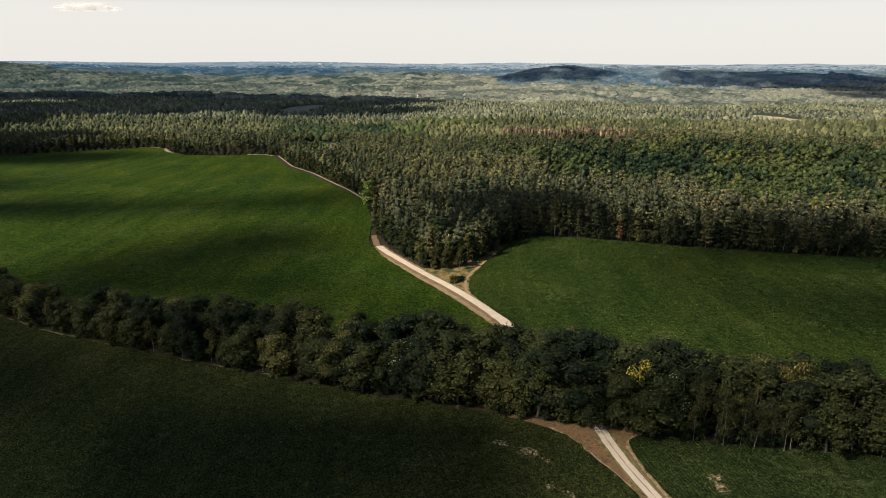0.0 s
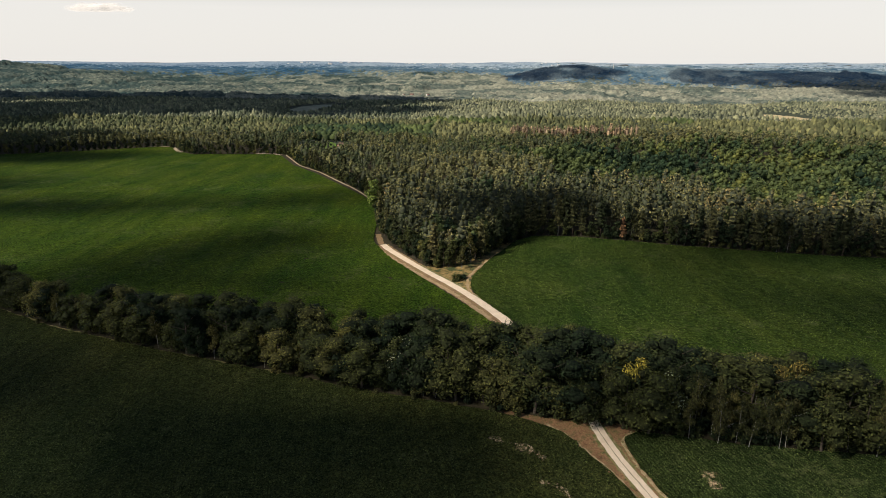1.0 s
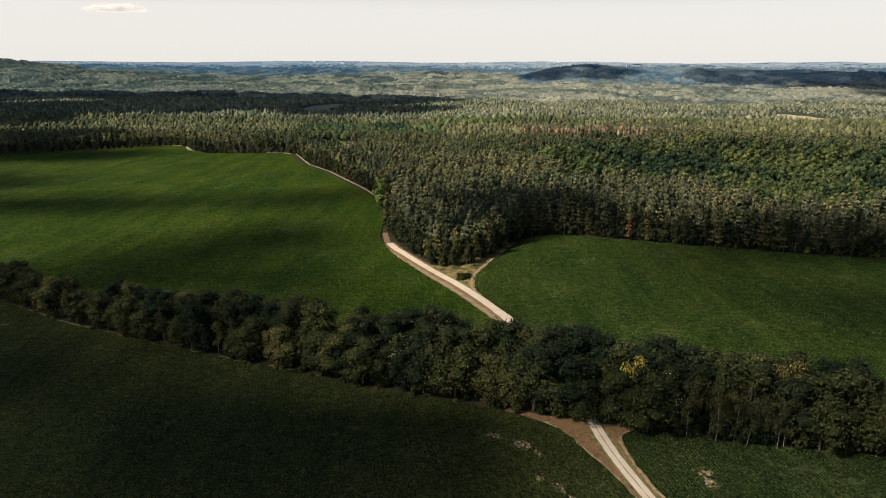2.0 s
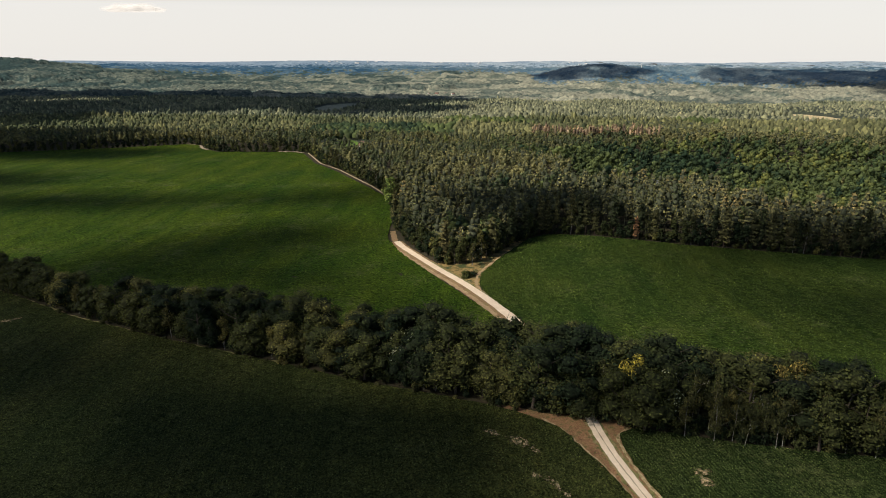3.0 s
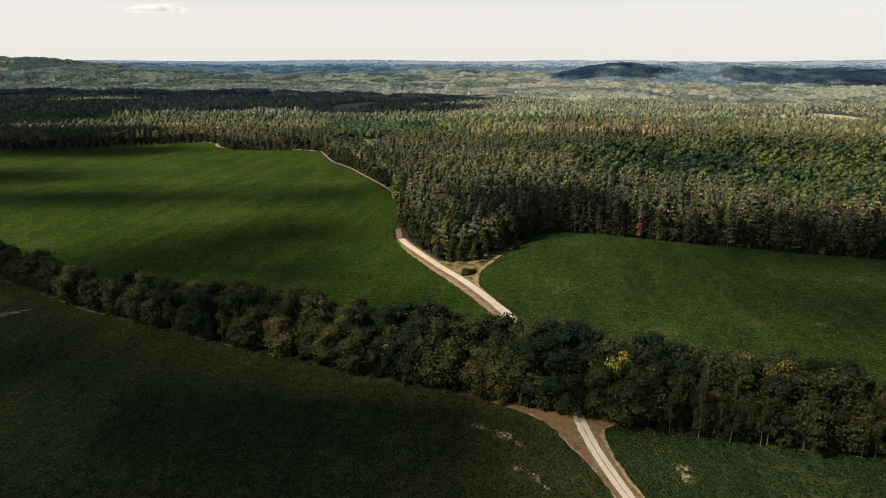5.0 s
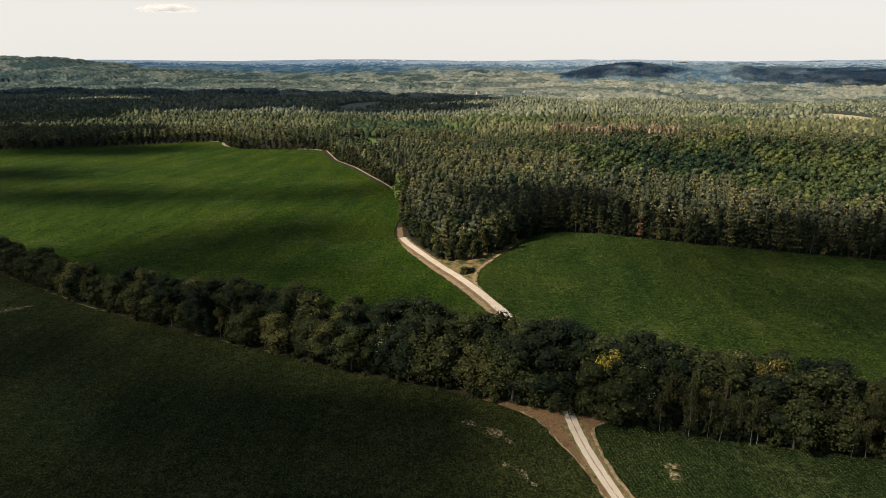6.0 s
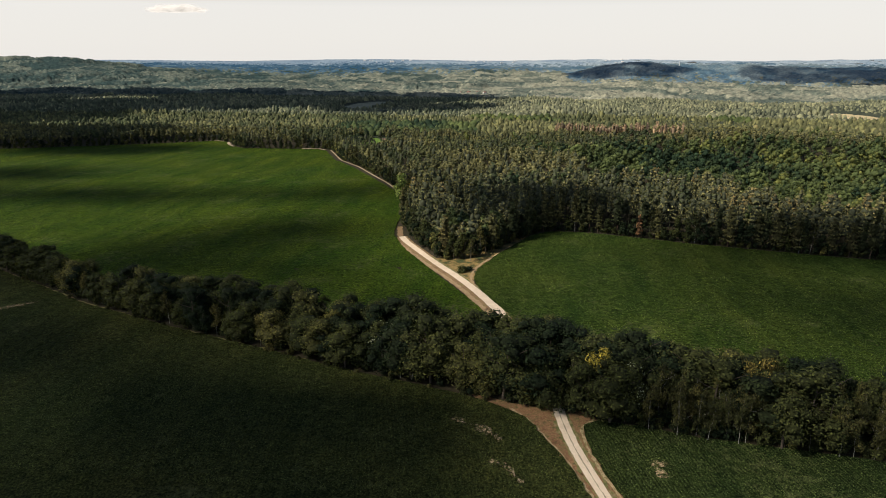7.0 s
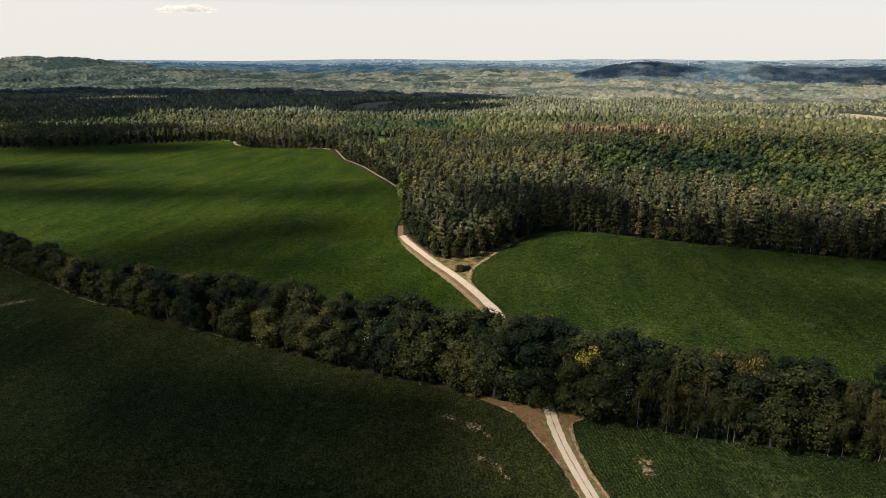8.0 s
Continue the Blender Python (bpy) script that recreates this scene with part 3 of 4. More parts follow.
# ---- trees ----
def sprays(rng, centre, normal, size, slim=0.62, droop=0.0):
    """Kite-shaped leaf sprays: 4 verts each."""
    n = len(centre)
    normal = normal / np.linalg.norm(normal, axis=1, keepdims=True)
    t = np.cross(normal, rng.normal(size=(n, 3)))
    t[:, 2] -= droop
    t /= np.linalg.norm(t, axis=1, keepdims=True) + 1e-9
    b = np.cross(normal, t)
    s = (size * rng.uniform(0.65, 1.35, n))[:, None]
    w = s * slim
    bend = normal * s * rng.uniform(-0.25, 0.1, (n, 1))
    v = np.stack([centre - t * s * 0.6, centre + b * w * 0.6 + bend, centre + t * s * 0.7, centre - b * w * 0.55 + bend], 1)
    i = np.arange(n) * 4
    return v.reshape(-1, 3), np.concatenate([np.stack([i, i + 1, i + 2], -1), np.stack([i, i + 2, i + 3], -1)])


def core(rng, centre, radii, fine=True, rough=0.15):
    """The shaded inside of a crown: a lumpy closed shell."""
    bm = bmesh.new()
    bmesh.ops.create_icosphere(bm, subdivisions=2 if fine else 1, radius=1)
    v = np.array([tuple(p.co) for p in bm.verts])
    f = np.array([[p.index for p in q.verts] for q in bm.faces])
    bm.free()
    ph = rng.uniform(0, 6.28, 3)
    k = 1 + rough * (np.sin(v[:, 0] * 5 + ph[0]) + np.sin(v[:, 1] * 5 + ph[1]) + np.sin(v[:, 2] * 5 + ph[2]))
    return v * k[:, None] * radii + centre, f


def merged(*pieces):
    vs, fs, base = [], [], 0
    for v, f in pieces:
        vs.append(v), fs.append(f + base)
        base += len(v)
    return np.concatenate(vs), np.concatenate(fs)


def leafy_crown(rng, n, size, height, base, radius, lobes=9, droop=0.0, spread=1.0, cuts=2):
    """Leaf sprays over a crown of overlapping lobes."""
    c = []
    for i in range(lobes):
        a, h = rng.uniform(0, 6.283), (i + 0.5) / lobes
        z = base + (height - base) * (0.16 + 0.74 * h)
        r = radius * spread * math.sin(math.pi * (0.22 + 0.68 * h)) * rng.uniform(0.3, 0.66)
        q = radius * rng.uniform(0.40, 0.62) * (1.1 - 0.3 * h) * (0.82 if lobes > 12 else 1)
        c.append((r * math.cos(a), r * math.sin(a), z, q, q, q * rng.uniform(0.7, 1.15 + droop)))
    c = np.array(c)
    pick = rng.choice(lobes, n, p=c[:, 3] ** 2 / (c[:, 3] ** 2).sum())
    d = rng.normal(size=(n, 3))
    d[:, 2] += 0.25
    d /= np.linalg.norm(d, axis=1, keepdims=True)
    p = c[pick, :3] + d * c[pick, 3:] * rng.uniform(0.72, 1.08, (n, 1))
    p[:, 2] = np.clip(p[:, 2], base * 0.8, height * 1.03)
    leaves = sprays(rng, p, d * 1.0 + rng.normal(size=(n, 3)) * 0.3 + (0, 0, 0.2), size, 0.45 if droop else 0.62, 2.5 * droop)
    if not cuts:
        return leaves
    if cuts < 2:
        return merged(leaves, core(rng, (0, 0, 0.52 * height + 0.48 * base), (radius * 0.7, radius * 0.7, (height - base) * 0.44), cuts == 1))
    return merged(leaves, *(core(rng, q[:3], q[3:] * (0.5 if droop else 0.68 if n < 80 else 0.6), cuts == 3) for q in c))


def pine_crown(rng, n, size, height, base, radius, top=0.45, cuts=2):
    """Whorls of needle sprays, narrowing to an uneven top."""
    tiers = max(4, int((height - base) / 1.5))
    k = rng.integers(0, tiers, n)
    h = (k + rng.normal(0.5, 0.16, n)) / tiers
    arms = rng.uniform(0, 6.283, (tiers, 5))
    a = arms[k, rng.integers(0, 5, n)] + rng.normal(0, 0.28, n)
    reach = radius * np.clip(1.05 - h, 0.08, 1) ** top * (0.75 + 0.4 * rng.random((tiers, 5)))[k, rng.integers(0, 5, n)]
    r = reach * np.sqrt(rng.uniform(0.12, 1.0, n))
    z = base + (height - base) * h + 0.12 * r
    p = np.stack([r * np.cos(a), r * np.sin(a), z], -1)
    d = np.stack([np.cos(a) * 0.55, np.sin(a) * 0.55, np.full(n, 0.75)], -1) + rng.normal(size=(n, 3)) * 0.45
    leaves = sprays(rng, p, d, size, 0.7)
    if cuts < 2:
        return merged(leaves, core(rng, (0, 0, 0.5 * (height + base) - 0.5), (radius * 0.42, radius * 0.42, (height - base) * 0.42), cuts == 1))
    return merged(leaves, *(core(rng, (0, 0, base + (height - base) * f), (radius * w, radius * w, (height - base) * 0.2), False)
                            for f, w in ((0.2, 0.58), (0.5, 0.46), (0.78, 0.28))))


def tube(points, radii, sides=6):
    """A tapered limb along points."""
    p, rr = np.asarray(points, float), np.asarray(radii, float)
    w = np.arange(sides) * 2 * math.pi / sides
    d = np.gradient(p, axis=0)
    d /= np.linalg.norm(d, axis=1, keepdims=True)
    u = np.cross(d, (0.3, 1.0, 0.2))
    u /= np.linalg.norm(u, axis=1, keepdims=True)
    v = np.cross(d, u)
    ring = p[:, None] + rr[:, None, None] * (u[:, None] * np.cos(w)[:, None] + v[:, None] * np.sin(w)[:, None])
    i = (np.arange(len(p) - 1)[:, None] * sides + np.arange(sides)).ravel()
    j = (np.arange(len(p) - 1)[:, None] * sides + (np.arange(sides) + 1) % sides).ravel()
    return ring.reshape(-1, 3), np.stack([i, j, j + sides, i + sides], -1)


def trunk_mesh(rng, name, height, girth, mat, limbs=5, start=0.3, lean=0.5):
    bend = rng.normal(0, lean, (5, 2)).cumsum(0) * 0.35
    h = np.linspace(-0.3, height * 0.9, 5)
    stem = np.column_stack([bend - bend[0], h])
    vs, fs = [], []
    parts = [(stem, girth * np.array([1.35, 1.0, 0.8, 0.5, 0.15]))]
    for i in range(limbs):
        t = start + (0.8 - start) * (i + rng.random()) / limbs
        o = np.array([np.interp(t * height * 0.9, h, stem[:, 0]), np.interp(t * height * 0.9, h, stem[:, 1]), t * height * 0.9])
        a, ln = rng.uniform(0, 6.283), height * rng.uniform(0.16, 0.28)
        out = np.array([math.cos(a), math.sin(a), 0.9]) * ln
        parts.append((np.stack([o, o + out * 0.5 - (0, 0, 0.1 * ln), o + out]), girth * np.array([0.45, 0.3, 0.1])))
    base = 0
    for p, r in parts:
        v, f = tube(p, r)
        vs.append(v), fs.append(f + base)
        base += len(v)
    return mesh_of(name, np.concatenate(vs), np.concatenate(fs), [mat], smooth=True)


def tree_proto(rng, name, label, crown_mat, bark, kind, height, radius, base, n, size, girth, group, extra=None):
    """One tree: an Empty at the foot, trunk and crown under it."""
    root = tagged(new(name), label, "tree", group)
    child("trunk", trunk_mesh(rng, name + "_trunk", height, girth, bark, {"oak": 6, "birch": 2}.get(kind, 0), max(0.2, base / height)), root)
    if kind == "pine":
        v, f = pine_crown(rng, n, size, height, base, radius)
    else:
        v, f = leafy_crown(rng, n, size, height, base, radius, {"oak": 15, "birch": 9, "shrub": 4}[kind], 0.45 if kind == "birch" else 0.0)
    # core shells wear the darkened copy, so crown shade is painted on
    crown_shade = (np.arange(len(f)) >= 2 * n).astype(np.int32)
    child("crown", mesh_of(name + "_crown", v, f, [crown_mat, SHADE_COPY[crown_mat.name]], crown_shade, smooth=True), root)
    if extra is not None:
        mat, title, count, zone = extra
        v, f = leafy_crown(rng, count, size * 0.9, *zone, 5, cuts=0)
        child(title, mesh_of(name + "_" + title, v, f, [mat]), root)
    root["h"] = height
    return root


rng = np.random.default_rng(7)
HG = "trees of the hedge"
OAKS = [tree_proto(rng, "broadleaf_tree", "dark green broadleaf tree with a full rounded crown in the hedge", OAK_LEAF, BARK, "oak",
                   h, r, b, 1500, 0.42, 0.22, HG) for h, r, b in ((13.5, 5.4, 1.6), (14.5, 6.0, 2.0), (12.5, 5.4, 1.2), (15, 5.6, 2.2), (11.5, 5.4, 0.9))]
BIRCHES = [tree_proto(rng, "birch_tree", "olive birch with drooping sprays and a white trunk in the hedge", BIRCH_LEAF, BIRCH_BARK, "birch",
                      h, r, b, 900, 0.36, 0.07, HG) for h, r, b in ((14.5, 2.4, 1.8), (13.5, 2.6, 2.2), (15.2, 2.3, 2.6), (12.8, 2.5, 1.5))]
GOLDEN = tree_proto(rng, "golden_birch", "birch with ochre yellow leaves and a pale trunk in the hedge", GOLD_LEAF, BIRCH_BARK, "birch", 13.8, 3.2, 5.5, 800, 0.5, 0.13, HG)
YELLOW = tree_proto(rng, "turning_tree", "green tree with one bright yellow bough in the hedge", BIRCH_LEAF, BARK, "oak", 13.6, 4.2, 3, 1100, 0.45, 0.2, HG,
                    (YELLOW_LEAF, "yellow_bough", 420, (15.2, 10.6, 2.9)))
PALE = tree_proto(rng, "pale_leaved_tree", "dark tree flecked with pale silvery leaves in the hedge", OAK_LEAF, BARK, "oak", 13.5, 4.8, 2, 1400, 0.40, 0.2, HG,
                  (BLOSSOM, "pale_leaves", 190, (13.5, 3, 4.4)))
SHRUB = [tree_proto(rng, "shrub", "low dusty green shrub at the foot of the hedge", BIRCH_LEAF, BARK, "shrub", h, r, 0.1, 260, 0.42, 0.06, "shrubs of the hedge")
         for h, r in ((2.4, 1.7), (1.8, 1.5), (3.2, 1.9))]
UNDER = [tree_proto(rng, "hazel_shrub", "dark leafy shrub filling the foot of the hedge", OAK_LEAF, BARK, "shrub", h, r, 0.2, 170, 0.46, 0.06, "undergrowth of the hedge")
         for h, r in ((3.6, 2.2), (4.4, 2.4))]
used = set()


def plant(proto, x, y, scale=1.0, turn=None, wide=1.0):
    m = Matrix.LocRotScale((x, y, float(land(x, y)) - 0.05), Euler((0, 0, rng.uniform(0, 6.283) if turn is None else turn)), (scale * wide, scale * wide, scale))
    if proto.name in used:
        return copy_thing(proto, m)
    used.add(proto.name)
    proto.matrix_basis = m
    return proto


front = soft_line(HEDGE, 1.0)
depth_x, depth_m = (-300, -170, -105, -59, 0, 37, 56, 80, 100, 150), (5, 6, 9, 16, 20, 17, 17, 18, 14, 11)
track_line = soft_line(TRACK, 1.0)
plant(YELLOW, 41.9, 116.3, 1.0, 0.4)
plant(OAKS[1], 29.6, 119.2, 0.95, None, 1.4)
plant(OAKS[4], 31.2, 116.6, 0.85, None, 1.1)
plant(OAKS[0], 20.5, 123.0, 1.0, None, 1.35)
plant(OAKS[3], 31.5, 129.5, 1.02, None, 1.4)
plant(OAKS[4], 37.4, 116.4, 0.95)
plant(OAKS[2], 30.2, 121.5, 1.1)
plant(OAKS[4], 32.0, 120.5, 0.95)
plant(OAKS[4], 37.2, 120.0, 1.0)
for x, y, k, size in ((16.8, 139.5, 0, 1.0), (22.4, 139.8, 0, 0.98), (27.0, 132.5, 3, 1.0), (34.6, 135.5, 1, 0.98), (37.4, 130.5, 3, 0.95),
                      (14.5, 134, 0, 0.95), (32.8, 141, 2, 0.92), (9.5, 133.5, 3, 0.95), (26.3, 126, 1, 1.0)):
    plant(OAKS[k], x, y, size)
plant(GOLDEN, 76.5, 119.4, 1.0)
plant(GOLDEN, 73.2, 120.2, 0.92)
plant(GOLDEN, 57.8, 126.0, 0.95)
plant(PALE, 48.5, 114.5, 0.97)
plant(PALE, -10, 133.5, 0.95)
OLIVE = tree_proto(rng, "olive_tree", "broad tree with dull yellow olive leaves in the hedge", leaf_material("olive_leaves", (0.13, 0.12, 0.035), (0.17, 0.15, 0.045), (0.19, 0.16, 0.045), False, lively=0.5), BARK, "oak", 13.5, 3.6, 4, 1500, 0.38, 0.2, HG)
plant(OLIVE, -22.6, 137.0, 1.0)
for x, y, k, size in ((-24.5, 134.2, 1, 0.8), (-4.0, 127.2, 0, 0.85), (-1.2, 126.8, 3, 0.85)):
    plant(BIRCHES[k], x, y, size)
for x, y, k, size in ((-59, 157, 3, 1.0), (-7.5, 144, 1, 1.08), (-1.5, 142, 3, 1.05)):
    plant(OAKS[k], x, y, size)
d = np.gradient(front, axis=0)
nrm = np.stack([-d[:, 1], d[:, 0]], -1) / np.linalg.norm(d, axis=1, keepdims=True)
s = 0.0
while s < len(front) - 1:
    i = int(s)
    x0, thick = front[i, 0], float(np.interp(front[i, 0], depth_x, depth_m))
    rows = max(2, round(thick / (4.5 if x0 < 42 else 3.0)))
    for row in range(rows):
        back = (2.0 if x0 < 42 else 1.2) + (thick - 2.0) * row / max(1, rows - 1) + rng.normal(0, 0.6)
        q = front[i] + nrm[i] * back + d[i] * rng.normal(0, 0.8)
        if np.min(np.hypot(*(track_line - q).T)) < 2.3 or np.hypot(q[0] - 41.9, q[1] - 116.3) < 2.6 or np.hypot(q[0] - 48.5, q[1] - 113.5) < 3.4:
            continue
        birch = rng.random() < ((0.9 if row < rows - 2 else 0.3) if x0 > 44 else 0.2)
        low = float(np.interp(x0, (-200, -110, -60, 0, 60), (0.76, 0.80, 0.87, 0.94, 0.98)))
        scale = low * rng.uniform(0.88, 1.12)
        plant((BIRCHES if birch else OAKS)[rng.integers(0, 4 if birch else 5)], q[0], q[1], scale)
    if rng.random() < (0.55 if x0 < 25 else 0.0):
        q = front[i] + nrm[i] * rng.uniform(-0.9, 0.4)
        plant(SHRUB[rng.integers(0, 3)], q[0], q[1], rng.uniform(0.6, 1.0))
    for back in (0.7, 1.6, 3.0, 4.6):
        q = front[i] + nrm[i] * (back + rng.normal(0, 0.4)) + d[i] * rng.normal(1.5, 0.9)
        if np.min(np.hypot(*(track_line - q).T)) > 2.2 and not (back < 1 and not 12 < x0 < 34) and not (x0 > 44 and back < 1) and not (x0 < 42 and back > 4):
            plant(UNDER[rng.integers(0, 2)], q[0], q[1], rng.uniform(0.7, 1.15))
    s += rng.uniform(3.8, 5.4) if x0 < 42 else rng.uniform(2.1, 3.1)

# ---- woods ----
wood_edge = soft_line(WOOD_EDGE, 1.0)
WOOD = [*map(tuple, wood_edge[::4]), (900, 214), (900, 700), (-700, 700), (-700, 420)]


def in_view(x, y, room=40):
    return (x > -0.9 * y - room) & (x < 0.82 * y + room)


def scatter(rng, x0, x1, y0, y1, gap):
    x, y = np.meshgrid(np.arange(x0, x1, gap), np.arange(y0, y1, gap))
    x = (x + rng.uniform(-.45, .45, x.shape) * gap).ravel()
    y = (y + rng.uniform(-.45, .45, y.shape) * gap).ravel()
    return x, y


def smooth_noise(x, y, size, seed=0.0):
    return np.array([noise.noise((a / size, b / size, seed)) for a, b in zip(x, y)])


PINES = [tree_proto(rng, "pine_tree", "tall dark pine with a bare reddish trunk at the wood edge", PINE_LEAF, PINE_BARK, "pine", h, r, b, 420, 0.75, 0.2, "pines of the wood edge")
         for h, r, b in ((18, 3.1, 3.2), (19, 2.9, 4.2), (17, 3.3, 2.4), (16, 3.0, 2))]
WOODSIDE = [tree_proto(rng, "woodside_tree", "dark broadleaf tree with low boughs at the wood edge", OAK_LEAF, BARK, "oak", h, r, b, 400, 0.85, 0.2, "broadleaf trees of the wood edge")
            for h, r, b in ((14, 3.9, 1.0), (12, 3.6, 0.8), (15.5, 4.0, 1.8))]
BRIGHT = tree_proto(rng, "bright_tree", "pale green broadleaf tree leaning over the lane", LIGHT_LEAF, BARK, "oak", 15, 4.4, 1.5, 700, 0.8, 0.22, "")
EDGE_BIRCH = tree_proto(rng, "wood_birch", "slender white-trunked birch at the wood edge", BIRCH_LEAF, BIRCH_BARK, "birch", 15, 3.0, 3.5, 420, 0.55, 0.13, "birches of the wood edge")
BRUSH = [tree_proto(rng, "woodside_shrub", "dark leafy shrub closing the foot of the wood", OAK_LEAF, BARK, "shrub", h, r, 0.2, 130, 0.66, 0.06, "undergrowth of the wood edge")
         for h, r in ((3.8, 2.2), (5.0, 2.5))]
BUSH = tree_proto(rng, "bush", "dark round bush in the dry clearing", OAK_LEAF, BARK, "oak", 3.2, 2.7, 0.1, 420, 0.5, 0.08, "")
RUST = tree_proto(rng, "dead_pine", "rust brown dying pine at the wood edge", RUST_LEAF, PINE_BARK, "pine", 10.5, 1.7, 1.5, 330, 0.6, 0.14, "dying pines")
plant(RUST, 75.5, 256.6, 1.0)
plant(RUST, 111.0, 251.5, 0.8)
plant(EDGE_BIRCH, 49.5, 266.5, 0.95)
plant(EDGE_BIRCH, 97.5, 252.4, 0.95)
plant(EDGE_BIRCH, 136, 245.5, 1.0)
plant(BRIGHT, -41.0, 336, 1.15, None, 1.12)
plant(BUSH, 3.9, 208.5, 0.78, None, 1.35)
plant(BUSH, 6.3, 211, 0.66, None, 1.4)
plant(EDGE_BIRCH, 6.2, 223, 0.68, None, 1.35)
for x, y, k, size in ((-6.6, 227.5, 1, 0.62), (-9.4, 233.0, 0, 0.7), (-12.4, 239.5, 2, 0.68), (-15.8, 246.0, 1, 0.8), (-19.2, 252.5, 0, 0.78), (-3.2, 225.0, 1, 0.5), (-23, 260, 2, 0.75)):
    plant(WOODSIDE[k], x, y, size, None, 1.15)
s = 0.0
wn_d = np.gradient(wood_edge, axis=0)
while s < len(wood_edge) - 1:
    i = int(s)
    p = wood_edge[i]
    if in_view(*p, 10) and p[0] < 235:
        n = np.array((-wn_d[i, 1], wn_d[i, 0]))
        q = p + n * rng.uniform(0.6, 2.2)
        k = rng.random()
        leafy = 0.8 if p[0] < 10 else 0.45
        if math.hypot(q[0] + 40.5, q[1] - 335) > 5:
            if k < leafy:
                plant(WOODSIDE[rng.integers(0, 3)], *q, rng.uniform(0.8, 1.12))
            elif k > 0.93:
                plant(EDGE_BIRCH, *q, rng.uniform(0.85, 1.1))
            else:
                plant(PINES[rng.integers(0, 4)], *q, rng.uniform(0.85, 1.08))
    s += rng.uniform(2.6, 4.2) * (1 if p[1] < 330 else 1.4)


for i in range(0, len(wood_edge), 3):
    p = wood_edge[i]
    if p[0] < 215 and p[1] < 300 and not (-4 < p[0] < 12):
        q = p + np.array((-wn_d[i, 1], wn_d[i, 0])) * rng.uniform(0.4, 2.6)
        plant(BRUSH[rng.integers(0, 2)], *q, rng.uniform(0.6, 1.15))


for i in range(0, len(wood_edge), 5):
    p = wood_edge[i]
    if p[1] >= 300 and in_view(*p, 5):
        q = p + np.array((-wn_d[i, 1], wn_d[i, 0])) * rng.uniform(-0.6, 1.4)
        plant(BRUSH[rng.integers(0, 2)], *q, rng.uniform(0.8, 1.5))
for line in ([(-300, 606), (-285, 612), (-276, 608)], [(-268, 600), (-256, 578), (-247, 566)], [(-176, 558), (-160, 558.5), (-151, 551)]):
    tagged(new("sandy_strip", strip("sandy_strip", line, -1.3, 1.3, 0.52, SAND, 2.0, 0.5)), "pale strip of bare sand at the field corner", "bare patch", kind="structure")


def templates(kind, count, n, size, trunk=False, cuts=2, girth=1.0, shade_core=False):
    """Unit-scale trees in metres, for joining by the hundred."""
    out = []
    for _ in range(count):
        if kind == "round_pine":
            h, r = rng.uniform(14, 18), rng.uniform(2.9, 4.0) * girth
            v, f = leafy_crown(rng, n, size, h, h * rng.uniform(0.42, 0.52), r, 4, cuts=cuts)
        elif kind == "pine":
            h, r = rng.uniform(15, 19), rng.uniform(2.5, 3.5) * girth
            v, f = pine_crown(rng, n, size, h, h * rng.uniform(0.34, 0.52), r, rng.uniform(0.4, 0.75), cuts)
        else:
            h, r = rng.uniform(12, 16.5), rng.uniform(3.2, 4.4) * girth
            v, f = leafy_crown(rng, n, size, h, h * 0.18, r * 1.15, 6, cuts=cuts)
        # core faces take the dark colour, painted shade inside the crown
        ids = ((np.arange(len(f)) >= 2 * n) & shade_core).astype(np.int32)
        if trunk:
            tv, tf = tube([(0, 0, -0.2), (0, 0, h * 0.8)], [0.19, 0.08], 4)
            v, f = merged((v, f), (tv, np.concatenate([tf[:, :3], tf[:, [0, 2, 3]]])))
            ids = np.append(ids, np.ones(2 * len(tf), np.int32))
        out.append((v, f, ids))
    return out


def spire(sides, h, r, base, bulge=0.0, mid_at=0.62):
    """A far-off conifer: a ragged cone with a skirt."""
    w = np.arange(sides) * 2 * math.pi / sides + rng.uniform(0, 1)
    k = rng.uniform(0.8, 1.25, sides)
    ring = np.column_stack([r * k * np.cos(w), r * k * np.sin(w), np.full(sides, base) + rng.normal(0, 0.8, sides)])
    i, j = np.arange(sides), (np.arange(sides) + 1) % sides
    if not bulge:
        tip = np.array([[rng.normal(0, 0.4), rng.normal(0, 0.4), h]])
        v, f = np.concatenate([ring, tip]), np.stack([i, j, np.full(sides, sides)], -1)
    else:
        k = rng.uniform(0.7, 1.15, sides)
        mid = np.column_stack([r * bulge * k * np.cos(w + 0.4), r * bulge * k * np.sin(w + 0.4), np.full(sides, base + mid_at * (h - base)) + rng.normal(0, 0.7, sides)])
        v = np.concatenate([ring, mid, [[rng.normal(0, 0.3), rng.normal(0, 0.3), h]]])
        f = np.concatenate([np.stack([i, j, i + sides], -1), np.stack([j, j + sides, i + sides], -1), np.stack([i + sides, j + sides, np.full(sides, 2 * sides)], -1)])
    return v, f, np.zeros(len(f), np.int32)


